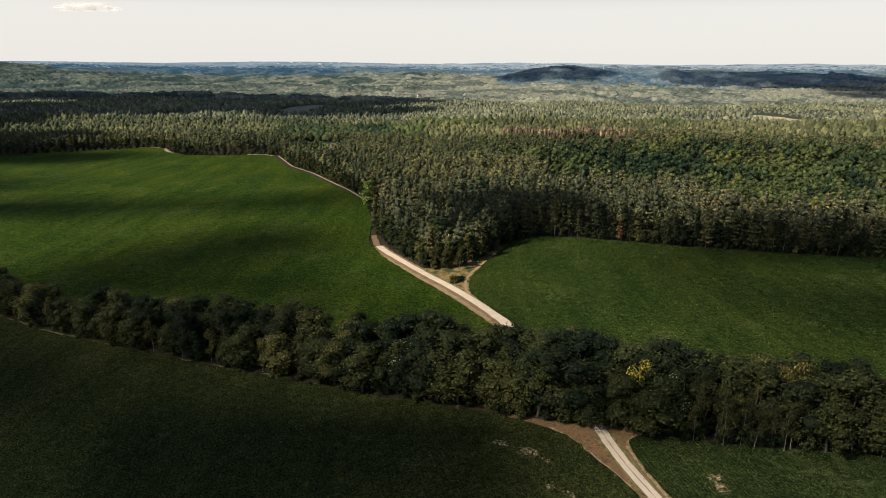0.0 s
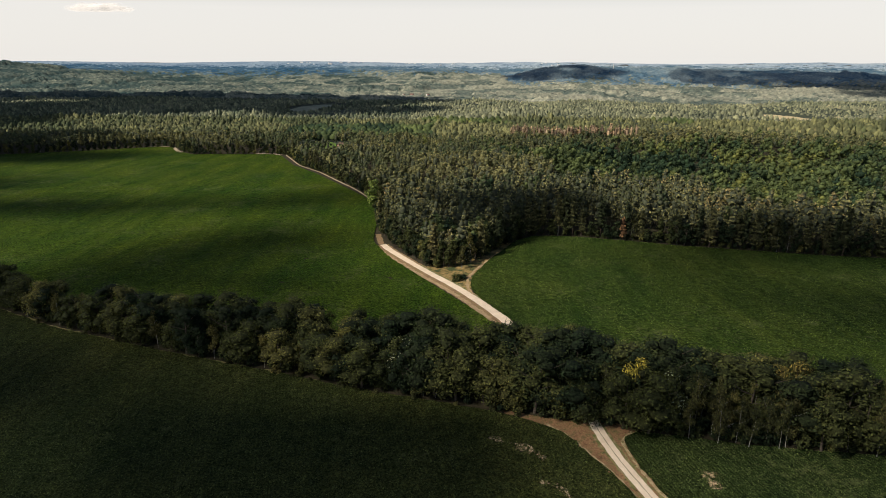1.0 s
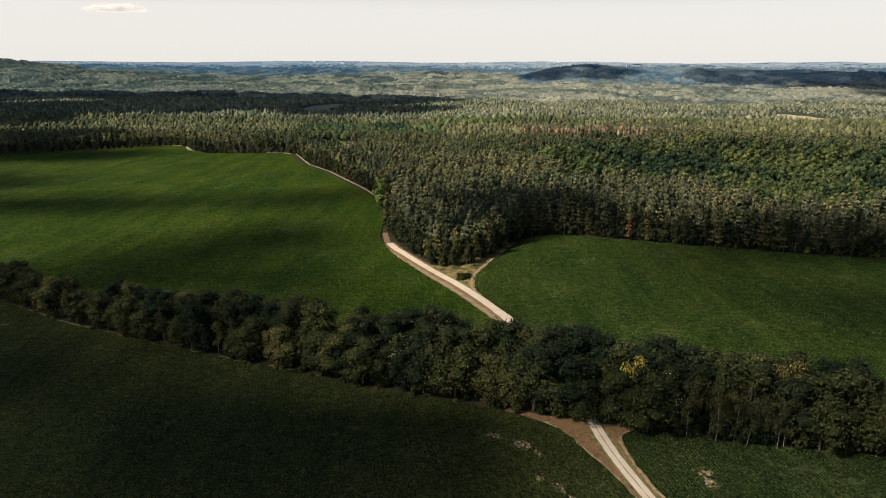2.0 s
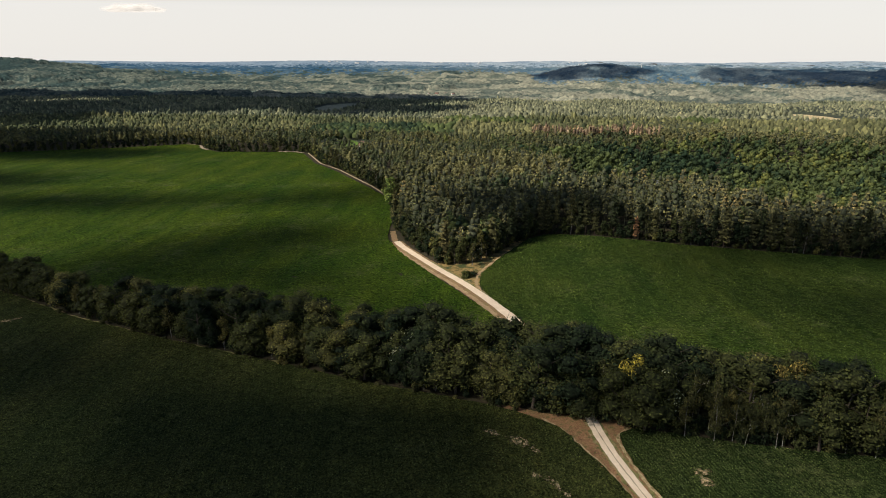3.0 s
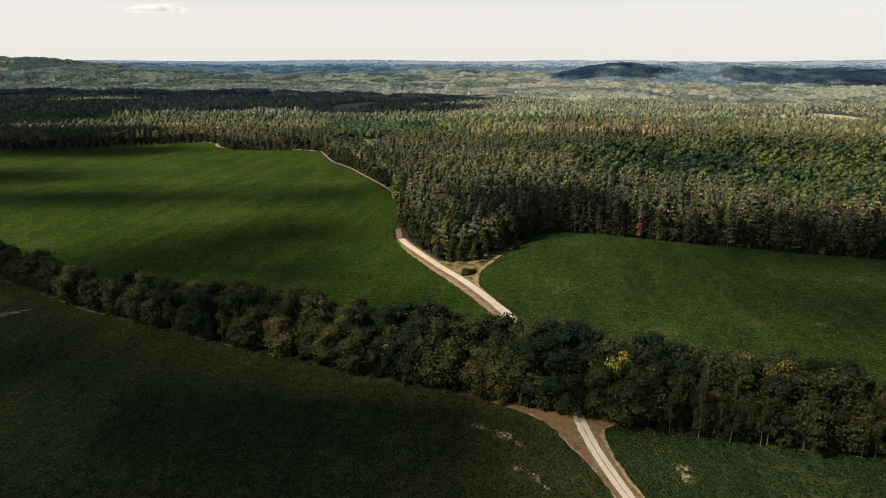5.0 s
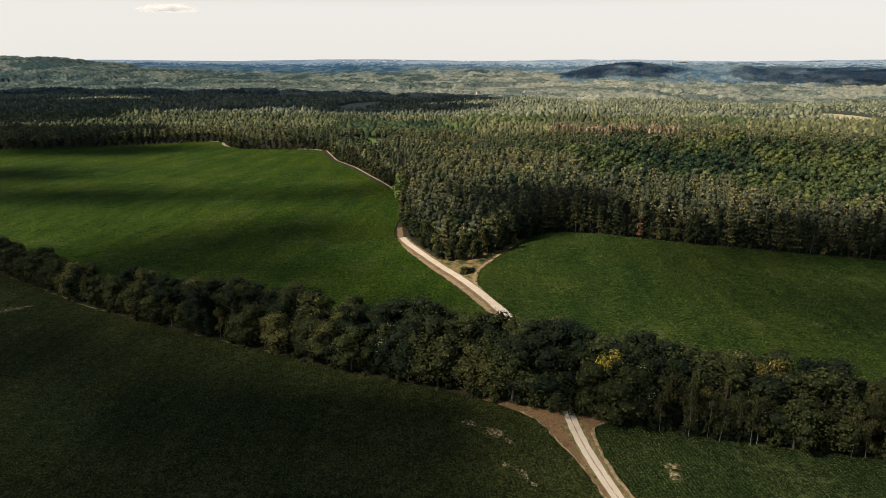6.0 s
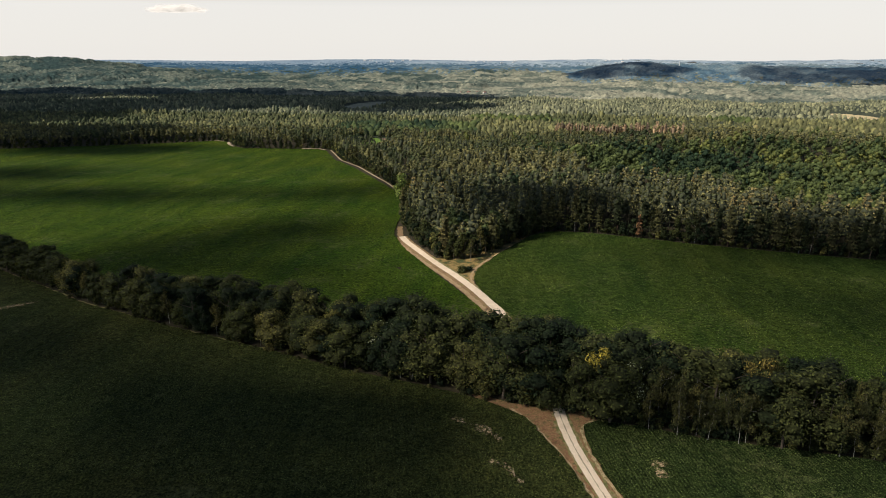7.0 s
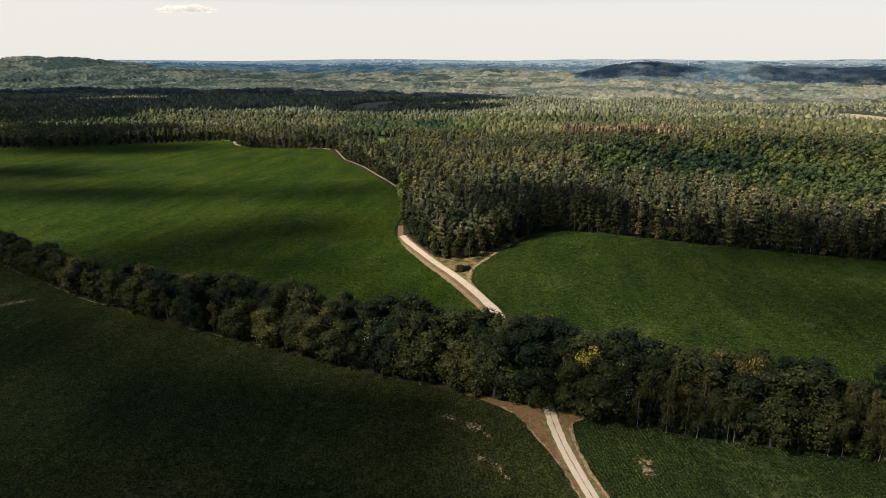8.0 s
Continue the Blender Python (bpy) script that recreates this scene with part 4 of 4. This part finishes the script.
def joined_wood(name, temps, x, y, scale, mats, label, tint):
    """Many trees as one mesh."""
    vs, fs, ts, ids, base = [], [], [], [], 0
    kind = rng.integers(0, len(temps), len(x))
    for k, (t, f, q) in enumerate(temps):
        sel = kind == k
        m = int(sel.sum())
        if not m:
            continue
        w = rng.uniform(0, 6.283, m)
        c, sn, sc = np.cos(w)[:, None], np.sin(w)[:, None], scale[sel][:, None]
        wide = sc * rng.uniform(0.85, 1.15, (m, 1))
        px = (t[None, :, 0] * c - t[None, :, 1] * sn) * wide + x[sel][:, None]
        py = (t[None, :, 0] * sn + t[None, :, 1] * c) * wide + y[sel][:, None]
        pz = t[None, :, 2] * sc + land(x[sel], y[sel])[:, None] - 0.1
        vs.append(np.stack([px, py, pz], -1).reshape(-1, 3).astype(np.float32))
        fs.append((f[None] + (np.arange(m) * len(t))[:, None, None] + base).reshape(-1, 3))
        ts.append(np.repeat(tint[sel], len(t)))
        ids.append(np.tile(q, m))
        base += m * len(t)
    me = mesh_of(name, np.concatenate(vs), np.concatenate(fs), mats, np.concatenate(ids), np.concatenate(ts), True)
    return tagged(new(name, me), label, "wood", kind="stuff")


# meadows and stubble fields among the far woods: place, half widths, colour
MEADOWS = ((564, 1071, 66, 100, (0.56, 0.44, 0.24)), (-263, 1231, 42, 140, (0.24, 0.24, 0.16)), (-329, 2963, 112, 170, (0.27, 0.25, 0.18)),
           (-1050, 2600, 80, 200, (0.34, 0.27, 0.17)), (-103, 572, 8, 30, (0.3, 0.24, 0.18)), (-127, 602, 13, 44, (0.12, 0.2, 0.03)),
           (-1823, 3060, 30, 90, (0.34, 0.24, 0.18)), (-413, 2200, 42, 110, (0.34, 0.29, 0.18)))


def opening(x, y):
    """1 in the middle of a meadow, 0 in the woods."""
    k = np.zeros(np.shape(x))
    for mx, my, a, b, _ in MEADOWS:
        k = np.maximum(k, np.clip(3.0 - 2.1 * np.hypot((x - mx) / a, (y - my) / b), 0, 1))
    return k


def stand_of(x, y, size, seed=0.0, stretch=1.7):
    """Two random values, even over each stand of trees."""
    u = x / size + 0.22 * np.sin(y / size * 1.9 + seed) + 0.12 * np.sin(x / size * 5.3 + y / size * 3.1)
    v = y / (size * stretch) + 0.22 * np.sin(x / size * 1.7 + 2 * seed) + 0.10 * np.sin(x / size * 4.1 - y / size * 2.7)
    hash_of = lambda a, b, k: np.modf(np.abs(np.sin(a * 127.1 + b * 311.7 + k * 74.7 + seed) * 43758.5453))[0]
    near, hue, tall = np.full(np.shape(x), 9.0), np.zeros(np.shape(x)), np.zeros(np.shape(x))
    for i in (-1, 0, 1):
        for j in (-1, 0, 1):
            a, b = np.floor(u) + i, np.floor(v) + j
            far = np.hypot(u - a - hash_of(a, b, 1), v - b - hash_of(a, b, 2))
            win = far < near
            near, hue, tall = np.where(win, far, near), np.where(win, hash_of(a, b, 3), hue), np.where(win, hash_of(a, b, 4), tall)
    return hue, tall


# the wood within 350 m
x, y = scatter(rng, -700, 420, 226, 350, 4.8)
ok = inside(WOOD, x, y) & in_view(x, y, 15)
near_edge = np.array([np.min(np.abs(wood_edge[:, 0] - a) + np.abs(wood_edge[:, 1] - b)) < 3.6 for a, b in zip(x, y)])
ok &= ~near_edge & (np.hypot((x - 106) / 4, (y - 346) / 14) > 1)
x, y = x[ok], y[ok]
kind = smooth_noise(x, y, 45) + 0.9 * (x > 140) * (y > 285) - 0.2 + rng.normal(0, 0.12, len(x))
leaf = kind > 0.25
tint = np.clip(0.40 + 0.22 * np.clip((x - 70) / 50, 0, 1) + 0.5 * smooth_noise(x, y, 30, 5.0) + rng.normal(0, 0.22, len(x)), 0, 1)
joined_wood("pine_wood", templates("pine", 8, 115, 0.86, True, 2, 1.15, True) + templates("round_pine", 8, 100, 0.78, True, 2, 1.0, True), x[~leaf], y[~leaf], rng.uniform(0.68, 1.14, (~leaf).sum()), [PINE_WOOD, CROWN_SHADE_TRUNK],
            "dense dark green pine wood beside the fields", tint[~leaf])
joined_wood("broadleaf_wood", templates("leaf", 7, 110, 0.95, True), x[leaf], y[leaf], rng.uniform(0.8, 1.1, leaf.sum()), [LEAF_WOOD, CROWN_SHADE_TRUNK],
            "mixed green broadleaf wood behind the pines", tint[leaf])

# 350 to 650 m
x, y = scatter(rng, -700, 620, 350, 650, 6.1)
ok = inside(WOOD, x, y) & in_view(x, y) & (opening(x, y) < 0.45) & (np.hypot((x - 108) / 6, (y - 358) / 10) > 1)
x, y = x[ok], y[ok]
dip = np.clip((x - 0) / 45, 0, 1) * np.clip((y - 375 + 0.35 * x) / 40, 0, 1) * np.clip((560 - y) / 40, 0, 1)
hue, tall = stand_of(x, y, 38, 3.0, 1.3)
kind = 0.7 * smooth_noise(x, y, 90, 1.0) + 1.1 * dip + 0.25 * hue - 0.37 + rng.normal(0, 0.12, len(x))
tone = 0.12 + 0.5 * hue + 0.12 * np.clip((x - 150) / 90, 0, 1)
for mx, my, a, b, fill, shade in ((135, 448, 48, 70, 1, 0.12), (80, 442, 30, 60, 1, 0.62), (240, 470, 40, 46, 1, 0.80), (168, 358, 32, 22, 1, 0.80), (330, 420, 60, 60, 1, 0.38), (20, 420, 50, 60, -1, 0.55)):
    here = np.hypot((x - mx) / a, (y - my) / b) + 0.35 * smooth_noise(x, y, 22, mx) < 1
    kind, tone = np.where(here, fill, kind), np.where(here, shade, tone)
leaf = kind > 0.22
few = ~leaf | (rng.random(len(x)) < 0.42)
x, y, leaf, tone, tall = x[few], y[few], leaf[few], tone[few], tall[few]
tint = np.clip(tone + 0.25 * smooth_noise(x, y, 45, 5.0) + rng.normal(0, 0.12, len(x)) * (1 + 0.9 * leaf), 0, 1)
joined_wood("pine_wood", templates("pine", 5, 50, 1.0, False, -1, 1.35, True) + templates("round_pine", 11, 46, 1.0, False, 2, 1.12, False), x[~leaf], y[~leaf], rng.uniform(0.66, 0.92, (~leaf).sum()) + 0.12 * tall[~leaf], [PINE_WOOD, CROWN_SHADE_TRUNK],
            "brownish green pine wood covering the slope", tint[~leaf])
joined_wood("broadleaf_wood", templates("leaf", 11, 90, 0.9, False, 2, 1.15), x[leaf], y[leaf], rng.uniform(0.78, 1.15, leaf.sum()) + 0.2 * tall[leaf], [LEAF_WOOD],
            "yellow green broadleaf wood in the dip", tint[leaf])

# a strip of dead spruces
x, y = scatter(rng, 66, 172, -9, 9, 5.0)
y = y + 668 - 0.66 * (x - 66)
joined_wood("dead_spruces", templates("pine", 5, 26, 1.3, False, 1), x, y, rng.uniform(0.9, 1.12, len(x)), [DEAD_WOOD], "strip of rust brown dead spruces in the wood", rng.random(len(x)))

# 650 to 1500 m
conifers = [spire(6, rng.uniform(12, 15), rng.uniform(3.2, 4.2), 5.0, rng.uniform(0.9, 1.1), rng.uniform(0.6, 0.75)) for _ in range(12)] + [spire(5, rng.uniform(14, 18), rng.uniform(2.6, 3.4), 4.5, rng.uniform(0.75, 1.0), rng.uniform(0.62, 0.8)) for _ in range(8)]
domes = [spire(6, rng.uniform(12.5, 15), rng.uniform(4.0, 5.2), 4.0, rng.uniform(0.9, 1.1)) for _ in range(10)]
for y0, y1, gap, mat, text in ((650, 900, 5.8, MID_WOOD, "olive brown woodland behind the fields"), (900, 1500, 7.4, FAR_HAZE_WOOD, "broad green woodland in the distance, greyed by painted haze")):
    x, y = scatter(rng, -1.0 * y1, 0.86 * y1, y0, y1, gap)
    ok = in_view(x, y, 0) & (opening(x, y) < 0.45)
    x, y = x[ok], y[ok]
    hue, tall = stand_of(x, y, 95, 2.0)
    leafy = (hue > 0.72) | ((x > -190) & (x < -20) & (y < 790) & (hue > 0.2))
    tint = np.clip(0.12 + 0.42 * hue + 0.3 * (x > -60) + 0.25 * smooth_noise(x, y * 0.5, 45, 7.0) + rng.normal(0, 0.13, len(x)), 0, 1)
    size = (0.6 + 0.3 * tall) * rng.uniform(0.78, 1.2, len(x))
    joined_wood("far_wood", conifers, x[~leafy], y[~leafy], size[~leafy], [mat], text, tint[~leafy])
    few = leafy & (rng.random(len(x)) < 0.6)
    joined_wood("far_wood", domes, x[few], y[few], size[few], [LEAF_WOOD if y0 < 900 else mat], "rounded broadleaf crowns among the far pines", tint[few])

# raised sheet between the far trees, its dark colour standing in for shade
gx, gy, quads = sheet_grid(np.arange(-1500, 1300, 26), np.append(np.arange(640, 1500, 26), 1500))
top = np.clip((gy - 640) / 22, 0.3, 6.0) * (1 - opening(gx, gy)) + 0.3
tagged(new("woodland_floor", mesh_of("woodland_floor", np.stack([gx, gy, land(gx, gy) + top], -1), quads, [GAP_SHADE], smooth=True)),
       "raised sheet between the far trees, painted dark for the shade there", "backdrop", kind="structure")


# closed canopy beyond 1500 m
def canopy(name, y0, y1, rows, cols, mats, label):
    s, v = np.meshgrid(np.linspace(-1.0, 0.86, cols), np.linspace(0, 1, rows))
    y = y0 * (y1 / y0) ** v
    step = y * math.log(y1 / y0) / rows
    x = (s * y + rng.uniform(-0.4, 0.4, y.shape) * 1.86 * y / cols).ravel()
    y = (y + rng.uniform(-0.4, 0.4, y.shape) * step * (v > 0) * (v < 1)).ravel()
    hue, tall = stand_of(x, y, 190, 5.0, 1.5)
    part_hue, part_tall = stand_of(x, y, 62, 9.0, 1.6)
    mine = part_tall > 0.45
    hue, tall = np.where(mine, part_hue, hue), np.where(mine, 0.5 * (tall + part_hue), tall)
    rise = np.clip(0.1 + (y - y0) / 70, 0, 1)
    h = (2 + 20 * tall) * rng.uniform(0.55, 1.2, len(x)) * (1 - opening(x, y)) * rise * np.clip((4700 - y) / 1300, 0.15, 1)
    tint = np.clip(0.05 + 0.80 * hue + 0.26 * np.clip((x + 300) / 600, -1.3, 0.85) + rng.normal(0, 0.19, len(x)) * np.clip(1.6 - y / 4000, 0.5, 1), 0, 1)
    i = (np.arange(rows - 1)[:, None] * cols + np.arange(cols - 1)).ravel()
    # painted haze steps up with distance, sooner on the right-hand hills
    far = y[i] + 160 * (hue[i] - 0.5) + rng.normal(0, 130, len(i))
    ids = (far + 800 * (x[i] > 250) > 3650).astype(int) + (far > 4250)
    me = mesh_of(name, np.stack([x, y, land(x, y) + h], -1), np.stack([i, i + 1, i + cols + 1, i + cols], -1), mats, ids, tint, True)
    return tagged(new(name, me), label, "wood", kind="stuff")


canopy("distant_wood", 1490, 5000, 270, 500, [DISTANT_HAZE_WOOD, HAZE_WOOD, HORIZON_HAZE_WOOD], "woodland of many stands to the horizon, greyed and blued by painted haze")
for k, (mx, my, a, b, c) in enumerate(MEADOWS):
    ring = [(mx + a * 1.06 * math.cos(w) * q, my + b * 1.06 * math.sin(w) * q) for i in range(20)
            for w, q in ((i * math.pi / 10, 1 + 0.16 * noise.noise((i * 0.8, k * 2.7, 0))),)]
    mat = earth_material("meadow_%d" % k, ((0.3, tuple(0.8 * v for v in c)), (0.7, tuple(1.15 * v for v in c))), 0.2, 0.02, 0.2)
    tagged(new("meadow", field_mesh("meadow%d" % k, ring, a * 0.4, 1.6, mat, 0.5, False, a * 0.2)), "pale open field among the woods", "field", kind="structure")


# ---- clouds ----
def vapour(name, low, high):
    """Cloud stuff, torn open by gaps of clear air."""
    m = Mat(name, 1.0)
    m.bsdf.inputs["Base Color"].default_value = (0.85, 0.85, 0.85, 1)
    clear, blend = m.node("BsdfTransparent"), m.node("MixShader")
    m.link(m.ramp(m.noise(0.016, 5, 0.6), (low, (0, 0, 0)), (high, (1, 1, 1))), blend.inputs[0])
    m.link(clear.outputs[0], blend.inputs[1])
    m.link(m.bsdf.outputs[0], blend.inputs[2])
    m.link(blend.outputs[0], m.tree.nodes["Material Output"].inputs["Surface"])
    return m.mat


# thickness sets how much sun each unseen shading cloud lets past
SLANTED = vapour("banked_shade_cloud", 0.33, 1.05)
DENSE, WISPY = vapour("dense_shade_cloud", 0.2, 0.45), vapour("wispy_shade_cloud", 0.28, 0.68)
SOFT, SHEER, BROKEN = vapour("soft_shade_cloud", 0.3, 0.75), vapour("sheer_shade_cloud", 0.38, 1.1), vapour("broken_shade_cloud", 0.38, 1.12)


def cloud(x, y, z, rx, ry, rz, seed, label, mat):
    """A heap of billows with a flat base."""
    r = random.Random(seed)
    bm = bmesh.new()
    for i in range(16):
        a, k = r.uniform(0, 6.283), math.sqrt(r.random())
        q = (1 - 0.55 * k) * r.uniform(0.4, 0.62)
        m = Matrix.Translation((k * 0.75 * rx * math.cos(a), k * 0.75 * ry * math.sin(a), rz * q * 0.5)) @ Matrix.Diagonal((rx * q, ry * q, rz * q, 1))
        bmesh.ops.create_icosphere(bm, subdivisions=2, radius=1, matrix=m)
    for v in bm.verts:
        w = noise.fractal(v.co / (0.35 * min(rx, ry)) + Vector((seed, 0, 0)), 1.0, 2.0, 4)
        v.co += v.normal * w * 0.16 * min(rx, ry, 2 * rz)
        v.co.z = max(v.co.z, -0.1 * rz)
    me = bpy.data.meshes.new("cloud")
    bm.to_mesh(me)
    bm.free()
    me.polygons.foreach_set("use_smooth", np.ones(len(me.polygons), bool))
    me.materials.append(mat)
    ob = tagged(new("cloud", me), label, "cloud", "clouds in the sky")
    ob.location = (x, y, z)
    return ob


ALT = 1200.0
# added out of view, each set sunward of the ground it should shade
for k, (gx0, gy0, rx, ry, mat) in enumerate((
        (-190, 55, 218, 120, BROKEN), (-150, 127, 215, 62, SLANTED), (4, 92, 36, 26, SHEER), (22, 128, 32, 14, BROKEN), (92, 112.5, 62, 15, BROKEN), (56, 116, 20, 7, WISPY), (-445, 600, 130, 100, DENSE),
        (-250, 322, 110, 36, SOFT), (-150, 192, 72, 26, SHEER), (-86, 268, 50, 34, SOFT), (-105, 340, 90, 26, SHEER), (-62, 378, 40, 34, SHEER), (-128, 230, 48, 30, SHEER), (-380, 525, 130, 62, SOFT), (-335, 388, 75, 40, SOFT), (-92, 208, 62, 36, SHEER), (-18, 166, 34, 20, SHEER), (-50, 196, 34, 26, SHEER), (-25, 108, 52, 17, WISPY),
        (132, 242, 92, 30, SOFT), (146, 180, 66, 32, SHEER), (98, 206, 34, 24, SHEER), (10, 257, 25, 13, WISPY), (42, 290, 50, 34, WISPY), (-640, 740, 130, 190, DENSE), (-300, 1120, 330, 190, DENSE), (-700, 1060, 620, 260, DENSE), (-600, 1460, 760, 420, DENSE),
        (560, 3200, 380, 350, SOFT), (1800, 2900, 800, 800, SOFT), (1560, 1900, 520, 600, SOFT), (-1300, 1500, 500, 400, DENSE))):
    # the higher ones give softer shadow edges
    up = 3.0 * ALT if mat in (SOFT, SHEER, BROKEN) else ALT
    heap = cloud(gx0 + TO_SUN.x / TO_SUN.z * up, gy0 + TO_SUN.y / TO_SUN.z * up, up, rx, ry, min(70, 0.5 * ry), k + 1, "unseen broken cloud added overhead to shade the ground below", mat)
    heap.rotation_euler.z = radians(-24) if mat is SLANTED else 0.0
# this cloud's sunlit brightness is put in as emission
small = vapour("small_cloud", 0.36, 1.25)
small.node_tree.nodes["Principled BSDF"].inputs["Emission Color"].default_value = (1.0, 0.92, 0.83, 1)
small.node_tree.nodes["Principled BSDF"].inputs["Emission Strength"].default_value = 0.8
small.node_tree.nodes["Principled BSDF"].inputs["Base Color"].default_value = (0.3, 0.28, 0.25, 1)
cloud(-2565, 4800, 407, 265, 160, 62, 43, "small flat white cloud low over the horizon", small)


# ---- distant buildings ----
def gable_house(name, label, long, wide, eaves, ridge, wall_mat, roof_mat, group=""):
    """A house: walls with gables, an overhanging roof, a door and windows on both long sides."""
    root = tagged(new(name), label, "house", group)
    a, b = long / 2, wide / 2
    v = [(-a, -b, -1), (a, -b, -1), (a, b, -1), (-a, b, -1), (-a, -b, eaves), (a, -b, eaves), (a, b, eaves), (-a, b, eaves), (-a, 0, ridge), (a, 0, ridge)]
    bm = bmesh.new()
    vs = [bm.verts.new(p) for p in v]
    for f in ((0, 1, 5, 4), (2, 3, 7, 6), (1, 2, 6, 9, 5), (3, 0, 4, 8, 7)):
        bm.faces.new([vs[i] for i in f])
    me = bpy.data.meshes.new("wall")
    bm.to_mesh(me), bm.free()
    me.materials.append(wall_mat)
    child("wall", me, root)
    over, slope = 0.5, (ridge - eaves) / b
    for side in (-1, 1):
        low = eaves - over * slope
        q = [(-a - over, side * (b + over), low), (a + over, side * (b + over), low), (a + over, 0, ridge), (-a - over, 0, ridge)]
        pts = np.array(q + [(x, y, z + 0.18) for x, y, z in q])
        child("roof", mesh_of("roof", pts, [(0, 1, 2, 3), (4, 5, 6, 7), (0, 1, 5, 4), (1, 2, 6, 5), (2, 3, 7, 6), (3, 0, 4, 7)], [roof_mat]), root)
        for i in range(max(2, int(long / 3))):
            x0 = -a + 1.0 + i * 3.0
            y0 = side * (b + 0.03)
            pts = [(x0, y0, 0.9), (x0 + 1.1, y0, 0.9), (x0 + 1.1, y0, 2.2), (x0, y0, 2.2)]
            pts += [(x, y - side * 0.06, z) for x, y, z in pts]
            box = [(0, 1, 2, 3), (4, 5, 6, 7), (0, 1, 5, 4), (1, 2, 6, 5), (2, 3, 7, 6), (3, 0, 4, 7)]
            frame_part = child("window", mesh_of("window", pts, box, [SHEET]), root)
            for left in (0.08, 0.58):
                y1 = side * (b + 0.05)
                pts = [(x0 + left, y1, 0.98), (x0 + left + 0.44, y1, 0.98), (x0 + left + 0.44, y1, 2.12), (x0 + left, y1, 2.12)]
                pts += [(x, y - side * 0.03, z) for x, y, z in pts]
                child("pane", mesh_of("pane", pts, box, [DARK_GLASS]), frame_part)
    return root


PLASTER = plain_material("white_plaster", (0.74, 0.71, 0.66), 0.85, 0.1, 0.8)
TILE = plain_material("red_tile", (0.22, 0.13, 0.10), 0.85, 0.25, 1.2)
SHEET = plain_material("pale_sheet_roof", (0.70, 0.69, 0.66), 0.55, 0.1, 0.5)
BOARDS = plain_material("weathered_boards", (0.06, 0.05, 0.04), 0.85, 0.3, 2)
DARK_GLASS = plain_material("dark_glass", (0.03, 0.035, 0.04), 0.15, 0.1, 1)


def settle(ob, x, y, turn, lift=0.0, scale=1.0):
    ob.matrix_basis = Matrix.LocRotScale((x, y, float(land(x, y)) + lift), Euler((0, 0, radians(turn))), (scale,) * 3)
    return ob


COTTAGE = gable_house("cottage", "white plastered cottage with a red tile roof among the trees", 14, 9, 5.5, 10, PLASTER, TILE, "village houses")
settle(COTTAGE, -172, 1754, 20, 6.0)
for x, y, turn, k in ((-148, 1925, 70, 0.7), (-124, 1936, 10, 0.8), (-99, 1960, -30, 0.65), (-75, 1940, 35, 0.7), (-160, 1815, 60, 0.6)):
    copy_thing(COTTAGE, Matrix.LocRotScale((x, y, float(land(x, y)) + 8.5), Euler((0, 0, radians(turn))), (k,) * 3))
settle(gable_house("barn", "tall barn with a pale sheet roof deep in the wood", 9, 6, 8.0, 9.6, BOARDS, SHEET), 108, 360, 12, 0.0)
settle(gable_house("farmhouse", "small farmhouse with a weathered red roof in a clearing", 12, 8, 4.0, 7.5, PLASTER, TILE), -100, 588, -25)
BLOCK = gable_house("town_building", "pale town building on the hazy horizon", 46, 20, 13, 17, PLASTER, SHEET, "buildings of the far town")
settle(BLOCK, -840, 4400, 10, 4, 0.6)
for i in range(26):
    x = (-1050, -720, -330, -120, 640)[i % 5] + rng.normal(0, 70)
    y = rng.uniform(4380, 4640)
    copy_thing(BLOCK, Matrix.LocRotScale((x, y, float(land(x, y)) + 5), Euler((0, 0, rng.uniform(-0.6, 0.6))), (rng.uniform(0.35, 0.7),) * 3))
mast = tagged(new("radio_mast"), "slim white radio mast on the wooded hilltop", "mast")
mv, mf = tube([(0, 0, -2), (0, 0, 14), (0, 0, 30)], [1.6, 1.2, 0.7], 8)
child("shaft", mesh_of("mast_shaft", mv, mf, [PLASTER]), mast)
mv, mf = tube([(0, 0, 29), (0, 0, 34)], [0.3, 0.15], 6)
child("antenna", mesh_of("mast_antenna", mv, mf, [SHEET]), mast)
settle(mast, 820, 3330, 0, 2)
